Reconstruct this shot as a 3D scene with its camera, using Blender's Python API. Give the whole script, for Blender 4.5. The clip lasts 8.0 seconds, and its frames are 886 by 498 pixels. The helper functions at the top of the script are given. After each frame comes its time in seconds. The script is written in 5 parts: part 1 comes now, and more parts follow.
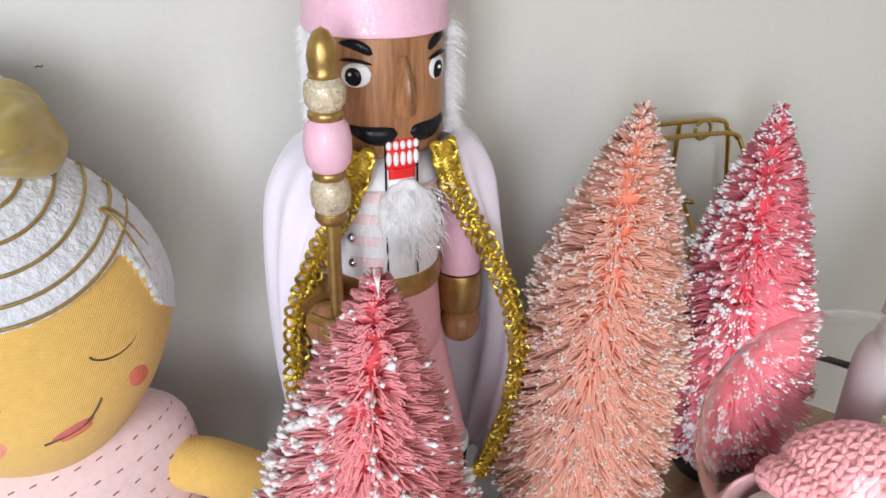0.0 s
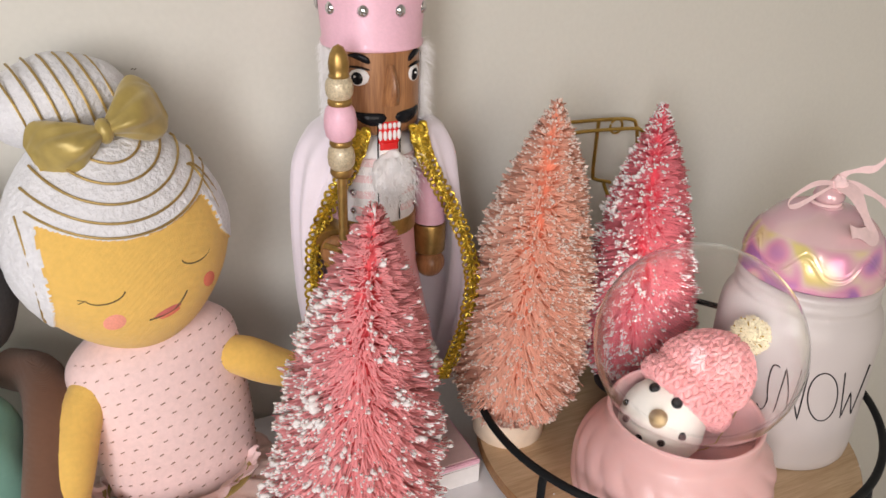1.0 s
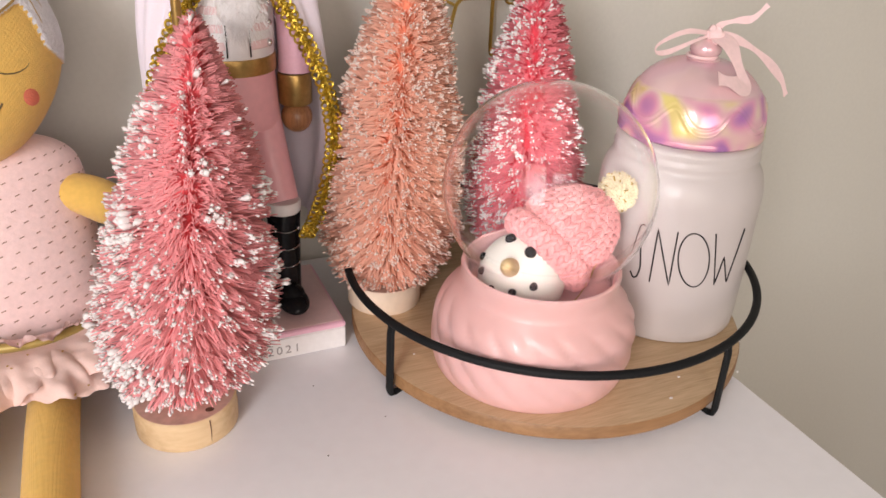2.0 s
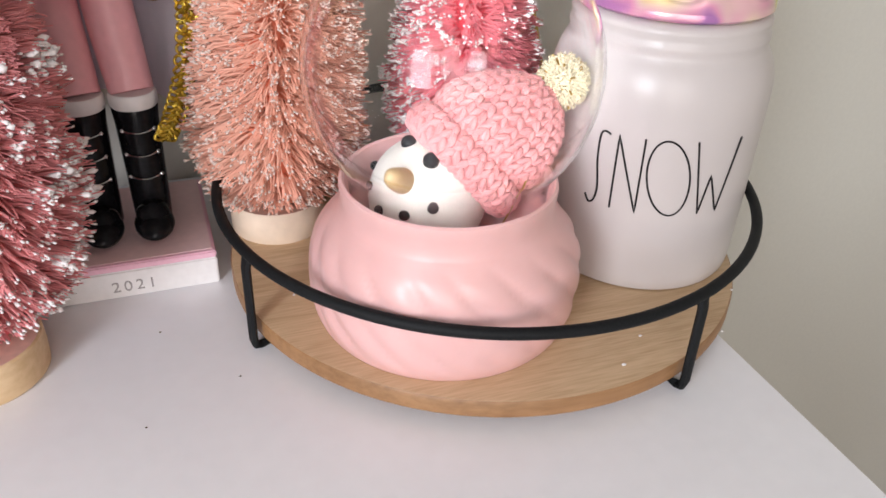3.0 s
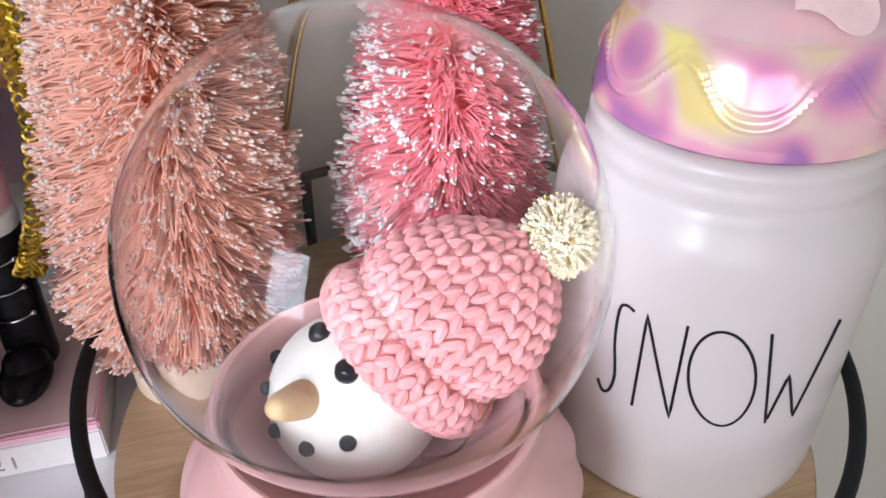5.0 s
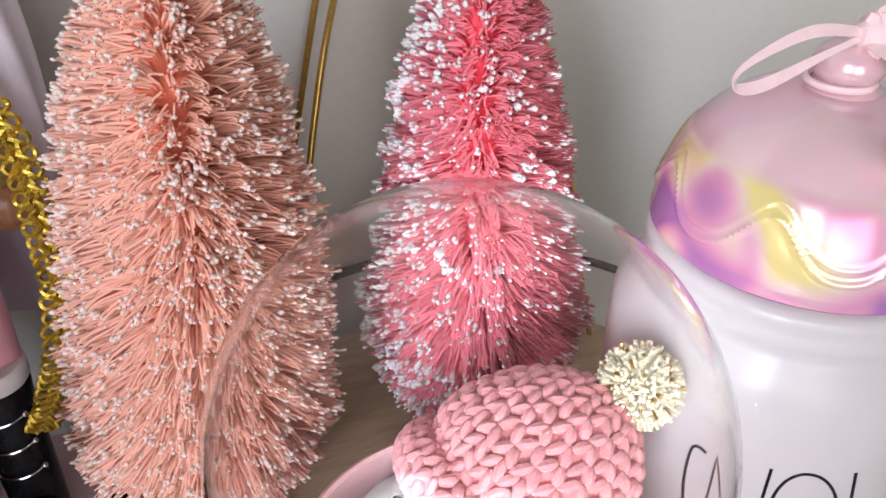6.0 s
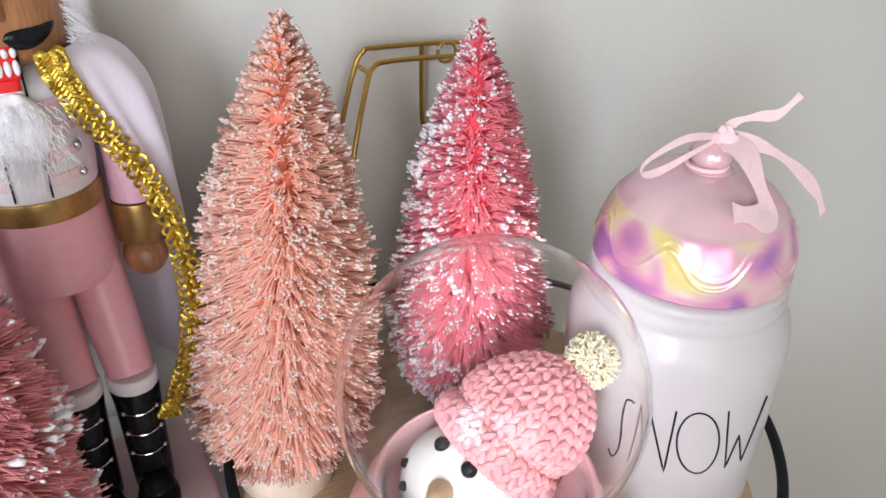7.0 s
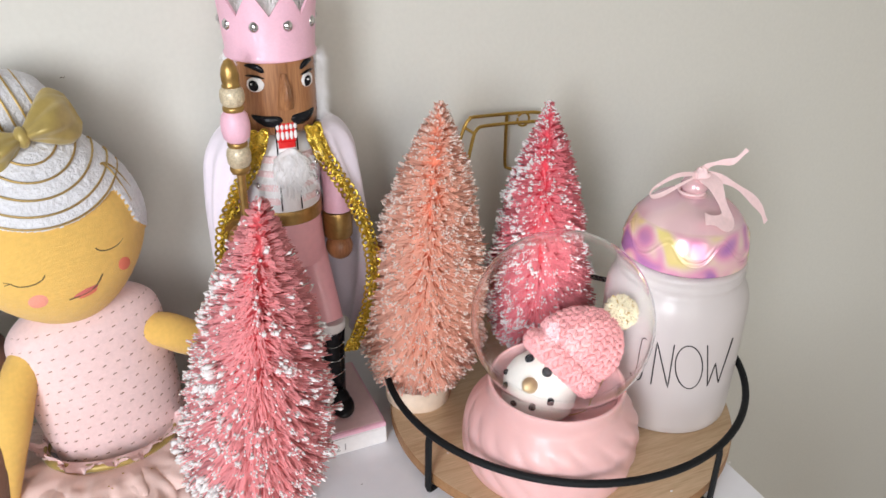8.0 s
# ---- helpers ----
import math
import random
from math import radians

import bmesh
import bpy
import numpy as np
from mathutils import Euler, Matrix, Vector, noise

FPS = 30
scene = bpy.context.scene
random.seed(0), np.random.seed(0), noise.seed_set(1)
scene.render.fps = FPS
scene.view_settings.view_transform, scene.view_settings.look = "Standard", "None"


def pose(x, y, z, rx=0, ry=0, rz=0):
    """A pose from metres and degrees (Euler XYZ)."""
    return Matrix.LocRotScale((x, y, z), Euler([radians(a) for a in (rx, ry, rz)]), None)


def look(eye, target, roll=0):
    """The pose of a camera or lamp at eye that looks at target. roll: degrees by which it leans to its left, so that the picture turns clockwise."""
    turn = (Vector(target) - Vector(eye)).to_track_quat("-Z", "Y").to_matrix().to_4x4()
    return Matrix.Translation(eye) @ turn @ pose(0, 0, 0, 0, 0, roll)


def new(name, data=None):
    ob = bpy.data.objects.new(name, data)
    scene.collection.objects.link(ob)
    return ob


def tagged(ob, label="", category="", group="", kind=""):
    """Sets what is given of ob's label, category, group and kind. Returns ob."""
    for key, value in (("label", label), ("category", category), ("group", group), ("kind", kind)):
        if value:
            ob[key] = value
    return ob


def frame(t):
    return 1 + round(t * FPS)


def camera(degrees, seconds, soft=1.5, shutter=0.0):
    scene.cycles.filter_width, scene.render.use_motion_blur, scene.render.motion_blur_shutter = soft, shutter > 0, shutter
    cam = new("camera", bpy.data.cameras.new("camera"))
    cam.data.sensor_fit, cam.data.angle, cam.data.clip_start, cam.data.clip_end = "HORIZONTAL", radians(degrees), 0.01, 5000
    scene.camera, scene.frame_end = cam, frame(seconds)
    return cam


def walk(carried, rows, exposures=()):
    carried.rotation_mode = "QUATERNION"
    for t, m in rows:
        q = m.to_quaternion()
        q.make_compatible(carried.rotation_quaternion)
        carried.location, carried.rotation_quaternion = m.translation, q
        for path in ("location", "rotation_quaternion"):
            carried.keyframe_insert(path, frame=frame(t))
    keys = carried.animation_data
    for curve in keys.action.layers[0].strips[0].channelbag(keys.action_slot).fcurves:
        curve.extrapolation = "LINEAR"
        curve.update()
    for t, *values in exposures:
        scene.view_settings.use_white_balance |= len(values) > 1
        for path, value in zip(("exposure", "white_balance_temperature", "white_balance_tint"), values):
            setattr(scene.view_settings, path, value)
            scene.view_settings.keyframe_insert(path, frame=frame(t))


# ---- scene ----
PATH = [
    (0, (-0.3232, -0.2383, 0.3855), (-0.1424, 0.1691, 0.1590), 0.57),
    (0.5, (-0.3532, -0.2980, 0.4073), (-0.1647, 0.1104, 0.1888), 1.04),
    (1, (-0.3849, -0.3817, 0.4164), (-0.1884, 0.0239, 0.1999), 1.74),
    (1.5, (-0.3551, -0.4402, 0.3919), (-0.1646, -0.0346, 0.1701), 2.03),
    (2, (-0.2966, -0.4470, 0.3332), (-0.1084, -0.0444, 0.1041), 2.75),
    (3.3, (-0.1403, -0.3527, 0.2511), (0.0003, 0.0439, -0.0189), 1.73),
    (3.5, (-0.1235, -0.3422, 0.2465), (0.0086, 0.0577, -0.0229), 1.39),
    (4, (-0.0973, -0.3104, 0.2457), (0.0226, 0.0920, -0.0259), 0.93),
    (4.2, (-0.0909, -0.2948, 0.2446), (0.0282, 0.1076, -0.0273), 1.01),
    (5.3, (-0.0769, -0.2260, 0.2775), (0.0349, 0.1719, -0.0040), -0.04),
    (5.5, (-0.0856, -0.2131, 0.2817), (0.0318, 0.1845, 0.0022), -0.00),
    (6, (-0.1076, -0.1989, 0.2973), (0.0455, 0.1923, 0.0261), 0.50),
    (6.5, (-0.1301, -0.2245, 0.3312), (0.0529, 0.1585, 0.0669), 1.22),
    (7, (-0.1832, -0.2853, 0.3681), (0.0097, 0.0983, 0.1120), 1.58),
    (7.5, (-0.2485, -0.3649, 0.4084), (-0.0577, 0.0261, 0.1620), 1.50),
    (8, (-0.3242, -0.4680, 0.4546), (-0.1423, -0.0641, 0.2228), 0.86),
]
cam = camera(59.0, 8.0, soft=1.6)
EXPOSURES = [(0.0, 0.0, 6200, 12), (0.5, -0.12, 6700, 15), (1.0, -0.25, 7100, 17), (1.5, -0.15, 7500, 20), (2.0, -0.06, 7250, 20), (3.5, 0.06, 6300, 13),
             (4.0, 0.06, 6150, 13), (5.5, 0.0, 6100, 17), (6.5, 0.10, 6100, 14), (7.5, 0.09, 6250, 14), (8.0, 0.02, 6450, 13)]
walk(cam, [(t, look(e, g, r)) for t, e, g, r in PATH], EXPOSURES)

# ---- world, sun and large lights ----
world = bpy.data.worlds.new("world")
scene.world = world
world.use_nodes = True
wn = world.node_tree
sky = wn.nodes.new("ShaderNodeTexSky")
sky.sky_type = "NISHITA"
sky.sun_disc = False
sky.sun_elevation, sky.sun_rotation = radians(38), radians(250)
wn.nodes["Background"].inputs["Strength"].default_value = 0.12
wn.links.new(sky.outputs["Color"], wn.nodes["Background"].inputs["Color"])


def area_light(name, m, w, h, watts, colour):
    data = bpy.data.lights.new(name, "AREA")
    data.shape, data.size, data.size_y = "RECTANGLE", w, h
    data.energy, data.color = watts, colour
    ob = new(name, data)
    ob.matrix_world = m
    return ob


# daylight through the two window openings
area_light("window_light_side", look((-1.05, -1.10, 0.56), (-0.15, 0.1, 0.20)), 0.40, 0.66, 16, (0.88, 0.94, 1.0))
area_light("window_light_front", look((-0.53, -2.15, 0.55), (-0.08, 0.0, 0.15)), 1.1, 1.15, 15.5, (1.0, 0.94, 0.86))


# ---- materials ----
def material(name, colour, rough=0.5, metal=0.0, spread=0.08, grain=400.0, blotch=12.0, bump=0.15, depth=0.0005, coat=0.0,
             island=0.0, sheen=0.0, subsurface=0.0, stretch=(1, 1, 1), second=None, flakes=0.0, translucent=0.0):
    """A surface with two scales of colour change and a fine relief."""
    m = bpy.data.materials.new(name)
    m.use_nodes = True
    nt = m.node_tree
    n, link = nt.nodes, nt.links.new
    b = n["Principled BSDF"]
    tc = n.new("ShaderNodeTexCoord")
    mp = n.new("ShaderNodeMapping")
    mp.inputs["Scale"].default_value = stretch
    link(tc.outputs["Object"], mp.inputs["Vector"])
    fine, broad = n.new("ShaderNodeTexNoise"), n.new("ShaderNodeTexNoise")
    fine.inputs["Scale"].default_value, fine.inputs["Detail"].default_value = grain, 4
    broad.inputs["Scale"].default_value, broad.inputs["Detail"].default_value = blotch, 3
    link(mp.outputs["Vector"], fine.inputs["Vector"])
    link(mp.outputs["Vector"], broad.inputs["Vector"])
    mixn = n.new("ShaderNodeMix")
    mixn.data_type = "FLOAT"
    mixn.inputs[0].default_value = 0.5
    link(fine.outputs["Fac"], mixn.inputs[2])
    link(broad.outputs["Fac"], mixn.inputs[3])
    ramp = n.new("ShaderNodeValToRGB")
    c = np.array(colour)
    lo = c * (1 - 2.2 * spread) if second is None else np.array(second)
    hi = np.minimum(c * (1 + 1.4 * spread), 1.0)
    ramp.color_ramp.elements[0].position, ramp.color_ramp.elements[1].position = 0.34, 0.66
    ramp.color_ramp.elements[0].color, ramp.color_ramp.elements[1].color = (*lo, 1), (*hi, 1)
    link(mixn.outputs[0], ramp.inputs["Fac"])
    out = ramp.outputs["Color"]
    if island:
        geo, hsv = n.new("ShaderNodeNewGeometry"), n.new("ShaderNodeHueSaturation")
        mr = n.new("ShaderNodeMapRange")
        mr.inputs["To Min"].default_value, mr.inputs["To Max"].default_value = 1 - island, 1 + island
        link(geo.outputs["Random Per Island"], mr.inputs["Value"])
        link(mr.outputs["Result"], hsv.inputs["Value"])
        link(out, hsv.inputs["Color"])
        out = hsv.outputs["Color"]
    link(out, b.inputs["Base Color"])
    b.inputs["Roughness"].default_value, b.inputs["Metallic"].default_value = rough, metal
    b.inputs["Coat Weight"].default_value, b.inputs["Coat Roughness"].default_value = coat, 0.06
    if sheen:
        b.inputs["Sheen Weight"].default_value = sheen
    if subsurface:
        b.inputs["Subsurface Weight"].default_value = subsurface
        b.inputs["Subsurface Radius"].default_value = (0.004, 0.002, 0.0015)
        b.inputs["Subsurface Scale"].default_value = 1.0
    if flakes:
        vo = n.new("ShaderNodeTexVoronoi")
        vo.inputs["Scale"].default_value = flakes
        link(tc.outputs["Object"], vo.inputs["Vector"])
        gt = n.new("ShaderNodeMath")
        gt.operation = "GREATER_THAN"
        gt.inputs[1].default_value = 0.80
        sep = n.new("ShaderNodeSeparateColor")
        link(vo.outputs["Color"], sep.inputs["Color"])
        link(sep.outputs["Red"], gt.inputs[0])
        soft = n.new("ShaderNodeMath")
        soft.operation = "MULTIPLY"
        soft.inputs[1].default_value = max(metal, 0.35)
        link(gt.outputs["Value"], soft.inputs[0])
        link(soft.outputs["Value"], b.inputs["Metallic"])
        nm = n.new("ShaderNodeBump")
        nm.inputs["Strength"].default_value, nm.inputs["Distance"].default_value = 0.35, 0.0006
        link(sep.outputs["Green"], nm.inputs["Height"])
        link(nm.outputs["Normal"], b.inputs["Normal"])
    elif bump:
        bp = n.new("ShaderNodeBump")
        bp.inputs["Strength"].default_value, bp.inputs["Distance"].default_value = bump, max(depth, 0.0002)
        link(fine.outputs["Fac"], bp.inputs["Height"])
        link(bp.outputs["Normal"], b.inputs["Normal"])
    if translucent:
        tr, mx = n.new("ShaderNodeBsdfTranslucent"), n.new("ShaderNodeMixShader")
        mx.inputs["Fac"].default_value = translucent
        link(out, tr.inputs["Color"])
        link(b.outputs["BSDF"], mx.inputs[1])
        link(tr.outputs["BSDF"], mx.inputs[2])
        link(mx.outputs["Shader"], n["Material Output"].inputs["Surface"])
    return m


def weave_material(name, colour, scale, rough=0.85, strength=0.5, dark=0.72, sheen=0.2):
    """Cloth with a crossed thread relief."""
    m = material(name, colour, rough, spread=0.04, grain=300, blotch=18, bump=0)
    nt = m.node_tree
    n, link = nt.nodes, nt.links.new
    b = n["Principled BSDF"]
    tc = n["Texture Coordinate"]
    waves = []
    for axis in ("X", "Z"):
        w = n.new("ShaderNodeTexWave")
        w.bands_direction = axis
        w.inputs["Scale"].default_value = scale
        w.inputs["Distortion"].default_value, w.inputs["Detail Scale"].default_value = 0.6, 2.0
        link(tc.outputs["Object"], w.inputs["Vector"])
        waves.append(w)
    mul = n.new("ShaderNodeMath")
    mul.operation = "ADD"
    link(waves[0].outputs["Fac"], mul.inputs[0])
    link(waves[1].outputs["Fac"], mul.inputs[1])
    bp = n.new("ShaderNodeBump")
    bp.inputs["Strength"].default_value, bp.inputs["Distance"].default_value = strength, 0.0004
    link(mul.outputs["Value"], bp.inputs["Height"])
    link(bp.outputs["Normal"], b.inputs["Normal"])
    b.inputs["Sheen Weight"].default_value = sheen
    return m


def wood_material(name, light, dark, scale=1.0, rough=0.5, axis=(1, 0, 0)):
    """Planed wood: long fibres, broad figure and pores."""
    m = bpy.data.materials.new(name)
    m.use_nodes = True
    nt = m.node_tree
    n, link = nt.nodes, nt.links.new
    b = n["Principled BSDF"]
    tc, mp = n.new("ShaderNodeTexCoord"), n.new("ShaderNodeMapping")
    mp.inputs["Scale"].default_value = [6 if a else 90 for a in axis]
    mp.inputs["Rotation"].default_value = (0, 0, radians(20))
    link(tc.outputs["Object"], mp.inputs["Vector"])
    fib, fig = n.new("ShaderNodeTexNoise"), n.new("ShaderNodeTexNoise")
    fib.inputs["Scale"].default_value, fib.inputs["Detail"].default_value = 6.0 * scale, 6
    fig.inputs["Scale"].default_value, fig.inputs["Detail"].default_value = 0.9 * scale, 3
    fig.inputs["Distortion"].default_value = 0.8
    link(mp.outputs["Vector"], fib.inputs["Vector"])
    link(mp.outputs["Vector"], fig.inputs["Vector"])
    mixn = n.new("ShaderNodeMix")
    mixn.data_type = "FLOAT"
    mixn.inputs[0].default_value = 0.45
    link(fib.outputs["Fac"], mixn.inputs[2])
    link(fig.outputs["Fac"], mixn.inputs[3])
    ramp = n.new("ShaderNodeValToRGB")
    ramp.color_ramp.elements[0].position, ramp.color_ramp.elements[1].position = 0.36, 0.62
    ramp.color_ramp.elements[0].color, ramp.color_ramp.elements[1].color = (*dark, 1), (*light, 1)
    link(mixn.outputs[0], ramp.inputs["Fac"])
    link(ramp.outputs["Color"], b.inputs["Base Color"])
    b.inputs["Roughness"].default_value = rough
    bp = n.new("ShaderNodeBump")
    bp.inputs["Strength"].default_value, bp.inputs["Distance"].default_value = 0.2, 0.0004
    link(fib.outputs["Fac"], bp.inputs["Height"])
    link(bp.outputs["Normal"], b.inputs["Normal"])
    return m


def glass_material(name):
    m = bpy.data.materials.new(name)
    m.use_nodes = True
    b = m.node_tree.nodes["Principled BSDF"]
    b.inputs["Transmission Weight"].default_value = 1.0
    b.inputs["Roughness"].default_value = 0.0
    b.inputs["IOR"].default_value = 1.27
    b.inputs["Base Color"].default_value = (1, 1, 1, 1)
    return m


def pearl_material(name):
    """Pink lustre glaze with an oil-film shimmer."""
    m = material(name, (0.93, 0.60, 0.66), 0.2, metal=0.25, spread=0.06, grain=60, blotch=25, bump=0.0, coat=0.0)
    nt = m.node_tree
    b = nt.nodes["Principled BSDF"]
    b.inputs["Thin Film IOR"].default_value = 1.55
    nz, mr = nt.nodes.new("ShaderNodeTexNoise"), nt.nodes.new("ShaderNodeMapRange")
    nz.inputs["Scale"].default_value = 22
    mr.inputs["To Min"].default_value, mr.inputs["To Max"].default_value = 250, 700
    nt.links.new(nt.nodes["Texture Coordinate"].outputs["Object"], nz.inputs["Vector"])
    nt.links.new(nz.outputs["Fac"], mr.inputs["Value"])
    nt.links.new(mr.outputs["Result"], b.inputs["Thin Film Thickness"])
    # the yellow and purple sheen is painted into the base colour by noise
    lus, ramp = nt.nodes.new("ShaderNodeTexNoise"), nt.nodes.new("ShaderNodeValToRGB")
    lus.inputs["Scale"].default_value, lus.inputs["Distortion"].default_value, lus.inputs["Detail"].default_value = 34, 1.2, 0.0
    nt.links.new(nt.nodes["Texture Coordinate"].outputs["Object"], lus.inputs["Vector"])
    ramp.color_ramp.elements[0].position, ramp.color_ramp.elements[0].color = 0.30, (0.46, 0.20, 0.48, 1)
    ramp.color_ramp.elements[1].position, ramp.color_ramp.elements[1].color = 0.72, (0.86, 0.72, 0.28, 1)
    for p, c in ((0.42, (0.78, 0.34, 0.50)), (0.52, (0.82, 0.50, 0.54)), (0.60, (0.84, 0.62, 0.50))):
        ramp.color_ramp.elements.new(p).color = (*c, 1)
    nt.links.new(lus.outputs["Fac"], ramp.inputs["Fac"])
    # the smooth cap above the waves is plain pale pink
    sep, band, mixc = nt.nodes.new("ShaderNodeSeparateXYZ"), nt.nodes.new("ShaderNodeMapRange"), nt.nodes.new("ShaderNodeMix")
    mixc.data_type = "RGBA"
    band.inputs["From Min"].default_value, band.inputs["From Max"].default_value = 0.1765, 0.1795
    nt.links.new(nt.nodes["Texture Coordinate"].outputs["Object"], sep.inputs["Vector"])
    nt.links.new(sep.outputs["Z"], band.inputs["Value"])
    nt.links.new(band.outputs["Result"], mixc.inputs["Factor"])
    nt.links.new(ramp.outputs["Color"], mixc.inputs["A"])
    mixc.inputs["B"].default_value = (0.82, 0.55, 0.58, 1)
    nt.links.new(mixc.outputs["Result"], b.inputs["Base Color"])
    return m


M = {}
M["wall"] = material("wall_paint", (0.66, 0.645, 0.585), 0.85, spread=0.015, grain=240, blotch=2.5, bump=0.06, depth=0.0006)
# for the unseen walls and ceiling: darkened so that less light bounces back
M["ceiling"] = material("low_bounce_paint", (0.44, 0.43, 0.41), 0.9, spread=0.02, grain=200, blotch=3)
M["floor"] = material("beige_carpet", (0.46, 0.41, 0.36), 0.95, spread=0.08, grain=300, blotch=5, bump=0.5, depth=0.003)
M["table"] = material("white_lacquer", (0.87, 0.865, 0.89), 0.32, spread=0.012, grain=90, blotch=6, bump=0.04)
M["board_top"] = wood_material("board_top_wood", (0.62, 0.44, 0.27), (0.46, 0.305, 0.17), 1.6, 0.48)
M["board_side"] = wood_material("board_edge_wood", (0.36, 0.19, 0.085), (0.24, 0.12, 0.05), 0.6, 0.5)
M["black_metal"] = material("black_painted_metal", (0.010, 0.011, 0.012), 0.62, spread=0.2, grain=900, bump=0.12)
M["pink_glaze"] = material("pink_glazed_ceramic", (0.81, 0.48, 0.46), 0.4, spread=0.02, grain=60, blotch=22, bump=0.02, coat=0.15, subsurface=0.08)
M["white_glaze"] = material("white_glazed_ceramic", (0.57, 0.52, 0.505), 0.3, spread=0.012, grain=40, blotch=14, bump=0.03, coat=0.08)
M["pearl"] = pearl_material("pink_pearl_lustre")
M["glass"] = glass_material("clear_glass")
M["ink"] = material("black_ink", (0.012, 0.011, 0.012), 0.4, spread=0.1, bump=0.0)
M["ribbon"] = weave_material("pink_ribbon", (0.92, 0.66, 0.66), 900, 0.6, 0.2)
M["felt_white"] = material("white_felt", (0.76, 0.73, 0.66), 0.9, spread=0.03, grain=900, blotch=60, bump=0.5, depth=0.0004, sheen=0.2)
M["black_bead"] = material("black_bead", (0.01, 0.012, 0.016), 0.18, spread=0.2, bump=0.05)
M["nose"] = wood_material("nose_wood", (0.62, 0.45, 0.24), (0.5, 0.34, 0.16), 3.0, 0.55, (0, 0, 1))
M["knit"] = material("pink_knit_wool", (0.80, 0.34, 0.34), 0.9, spread=0.07, grain=1400, blotch=90, bump=0.7, depth=0.0006, island=0.08, sheen=0.25)
M["yarn_cream"] = material("cream_yarn", (0.80, 0.72, 0.52), 0.9, spread=0.06, grain=900, bump=0.3, island=0.12)
M["gold"] = material("gold_metal", (0.55, 0.36, 0.10), 0.32, metal=1.0, spread=0.1, grain=500, bump=0.1)
M["gold_paint"] = material("gold_paint", (0.42, 0.26, 0.085), 0.36, metal=0.75, spread=0.12, grain=300, blotch=60, bump=0.12)
M["gold_braid"] = material("gold_braid", (0.62, 0.43, 0.06), 0.34, metal=0.85, spread=0.22, grain=1500, blotch=200, bump=0.5, island=0.3)
M["champagne"] = material("champagne_glitter", (0.62, 0.52, 0.36), 0.35, metal=0.8, spread=0.2, grain=900, flakes=1500)
M["bristle_front"] = material("bright_pink_bristle", (1.0, 0.18, 0.20), 0.75, spread=0.04, grain=30, bump=0, island=0.12, translucent=0.14)
M["bristle_orange"] = material("salmon_bristle", (1.0, 0.35, 0.22), 0.75, spread=0.04, grain=30, bump=0, island=0.12, translucent=0.14)
M["bristle_pink"] = material("rose_pink_bristle", (0.92, 0.12, 0.16), 0.75, spread=0.04, grain=30, bump=0, island=0.12, translucent=0.14)
# paler copies of the three bristle colours, with the light on them painted in
M["frost_front"] = material("frosted_pink_bristle", (1.0, 0.38, 0.39), 0.75, spread=0.04, grain=30, bump=0, island=0.1, translucent=0.14)
M["frost_orange"] = material("frosted_salmon_bristle", (1.0, 0.50, 0.37), 0.75, spread=0.04, grain=30, bump=0, island=0.1, translucent=0.14)
M["frost_pink"] = material("frosted_rose_bristle", (0.95, 0.26, 0.30), 0.75, spread=0.04, grain=30, bump=0, island=0.12, translucent=0.14)
M["snow"] = material("flocked_snow", (0.82, 0.78, 0.77), 0.85, spread=0.03, grain=900, bump=0.3)
M["snow_warm"] = material("flocked_cream_snow", (1.0, 0.82, 0.74), 0.85, spread=0.04, grain=900, bump=0.3, translucent=0.25)
M["wire"] = material("twisted_wire", (0.25, 0.2, 0.19), 0.4, metal=1.0)
M["pine"] = wood_material("pale_pine_wood", (0.72, 0.52, 0.31), (0.60, 0.40, 0.21), 0.5, 0.55)
M["pine_top"] = material("pine_top_frosted_pink", (0.66, 0.42, 0.34), 0.7, spread=0.1, grain=200, blotch=40, bump=0.2)
M["bark"] = material("brown_bark", (0.13, 0.06, 0.035), 0.85, spread=0.2, grain=200, bump=0.6, depth=0.001)
M["cream_wood"] = material("cream_painted_wood", (0.84, 0.68, 0.53), 0.6, spread=0.04, grain=150, blotch=30, bump=0.1)
M["dark_base"] = material("dark_plum_base", (0.035, 0.022, 0.03), 0.5, spread=0.2, grain=300, bump=0.1)
M["face_wood"] = wood_material("brown_stained_wood", (0.43, 0.20, 0.085), (0.23, 0.095, 0.04), 1.6, 0.33, (0, 0, 1))
M["pink_paint"] = material("pink_satin_paint", (0.86, 0.44, 0.47), 0.38, spread=0.03, grain=200, blotch=20, bump=0.05)
M["pink_glitter"] = material("pink_glitter", (0.88, 0.52, 0.63), 0.45, spread=0.03, grain=600, blotch=40, flakes=1900)
M["pale_pink"] = material("pale_pink_paint", (0.86, 0.62, 0.62), 0.45, spread=0.03, grain=200, blotch=20, bump=0.05)
M["white_paint"] = material("white_paint", (0.82, 0.79, 0.78), 0.45, spread=0.03, grain=200, blotch=20, bump=0.08)
M["black_paint"] = material("black_gloss_paint", (0.010, 0.010, 0.012), 0.22, spread=0.2, bump=0.03)
M["red_paint"] = material("red_paint", (0.72, 0.02, 0.02), 0.35, spread=0.05, bump=0.03)
M["silver"] = material("silver_gem", (0.75, 0.74, 0.76), 0.12, metal=1.0, spread=0.1, bump=0.1)
M["fur"] = material("white_fur", (0.98, 0.96, 0.96), 0.9, spread=0.02, grain=900, bump=0.0, island=0.05, translucent=0.1)
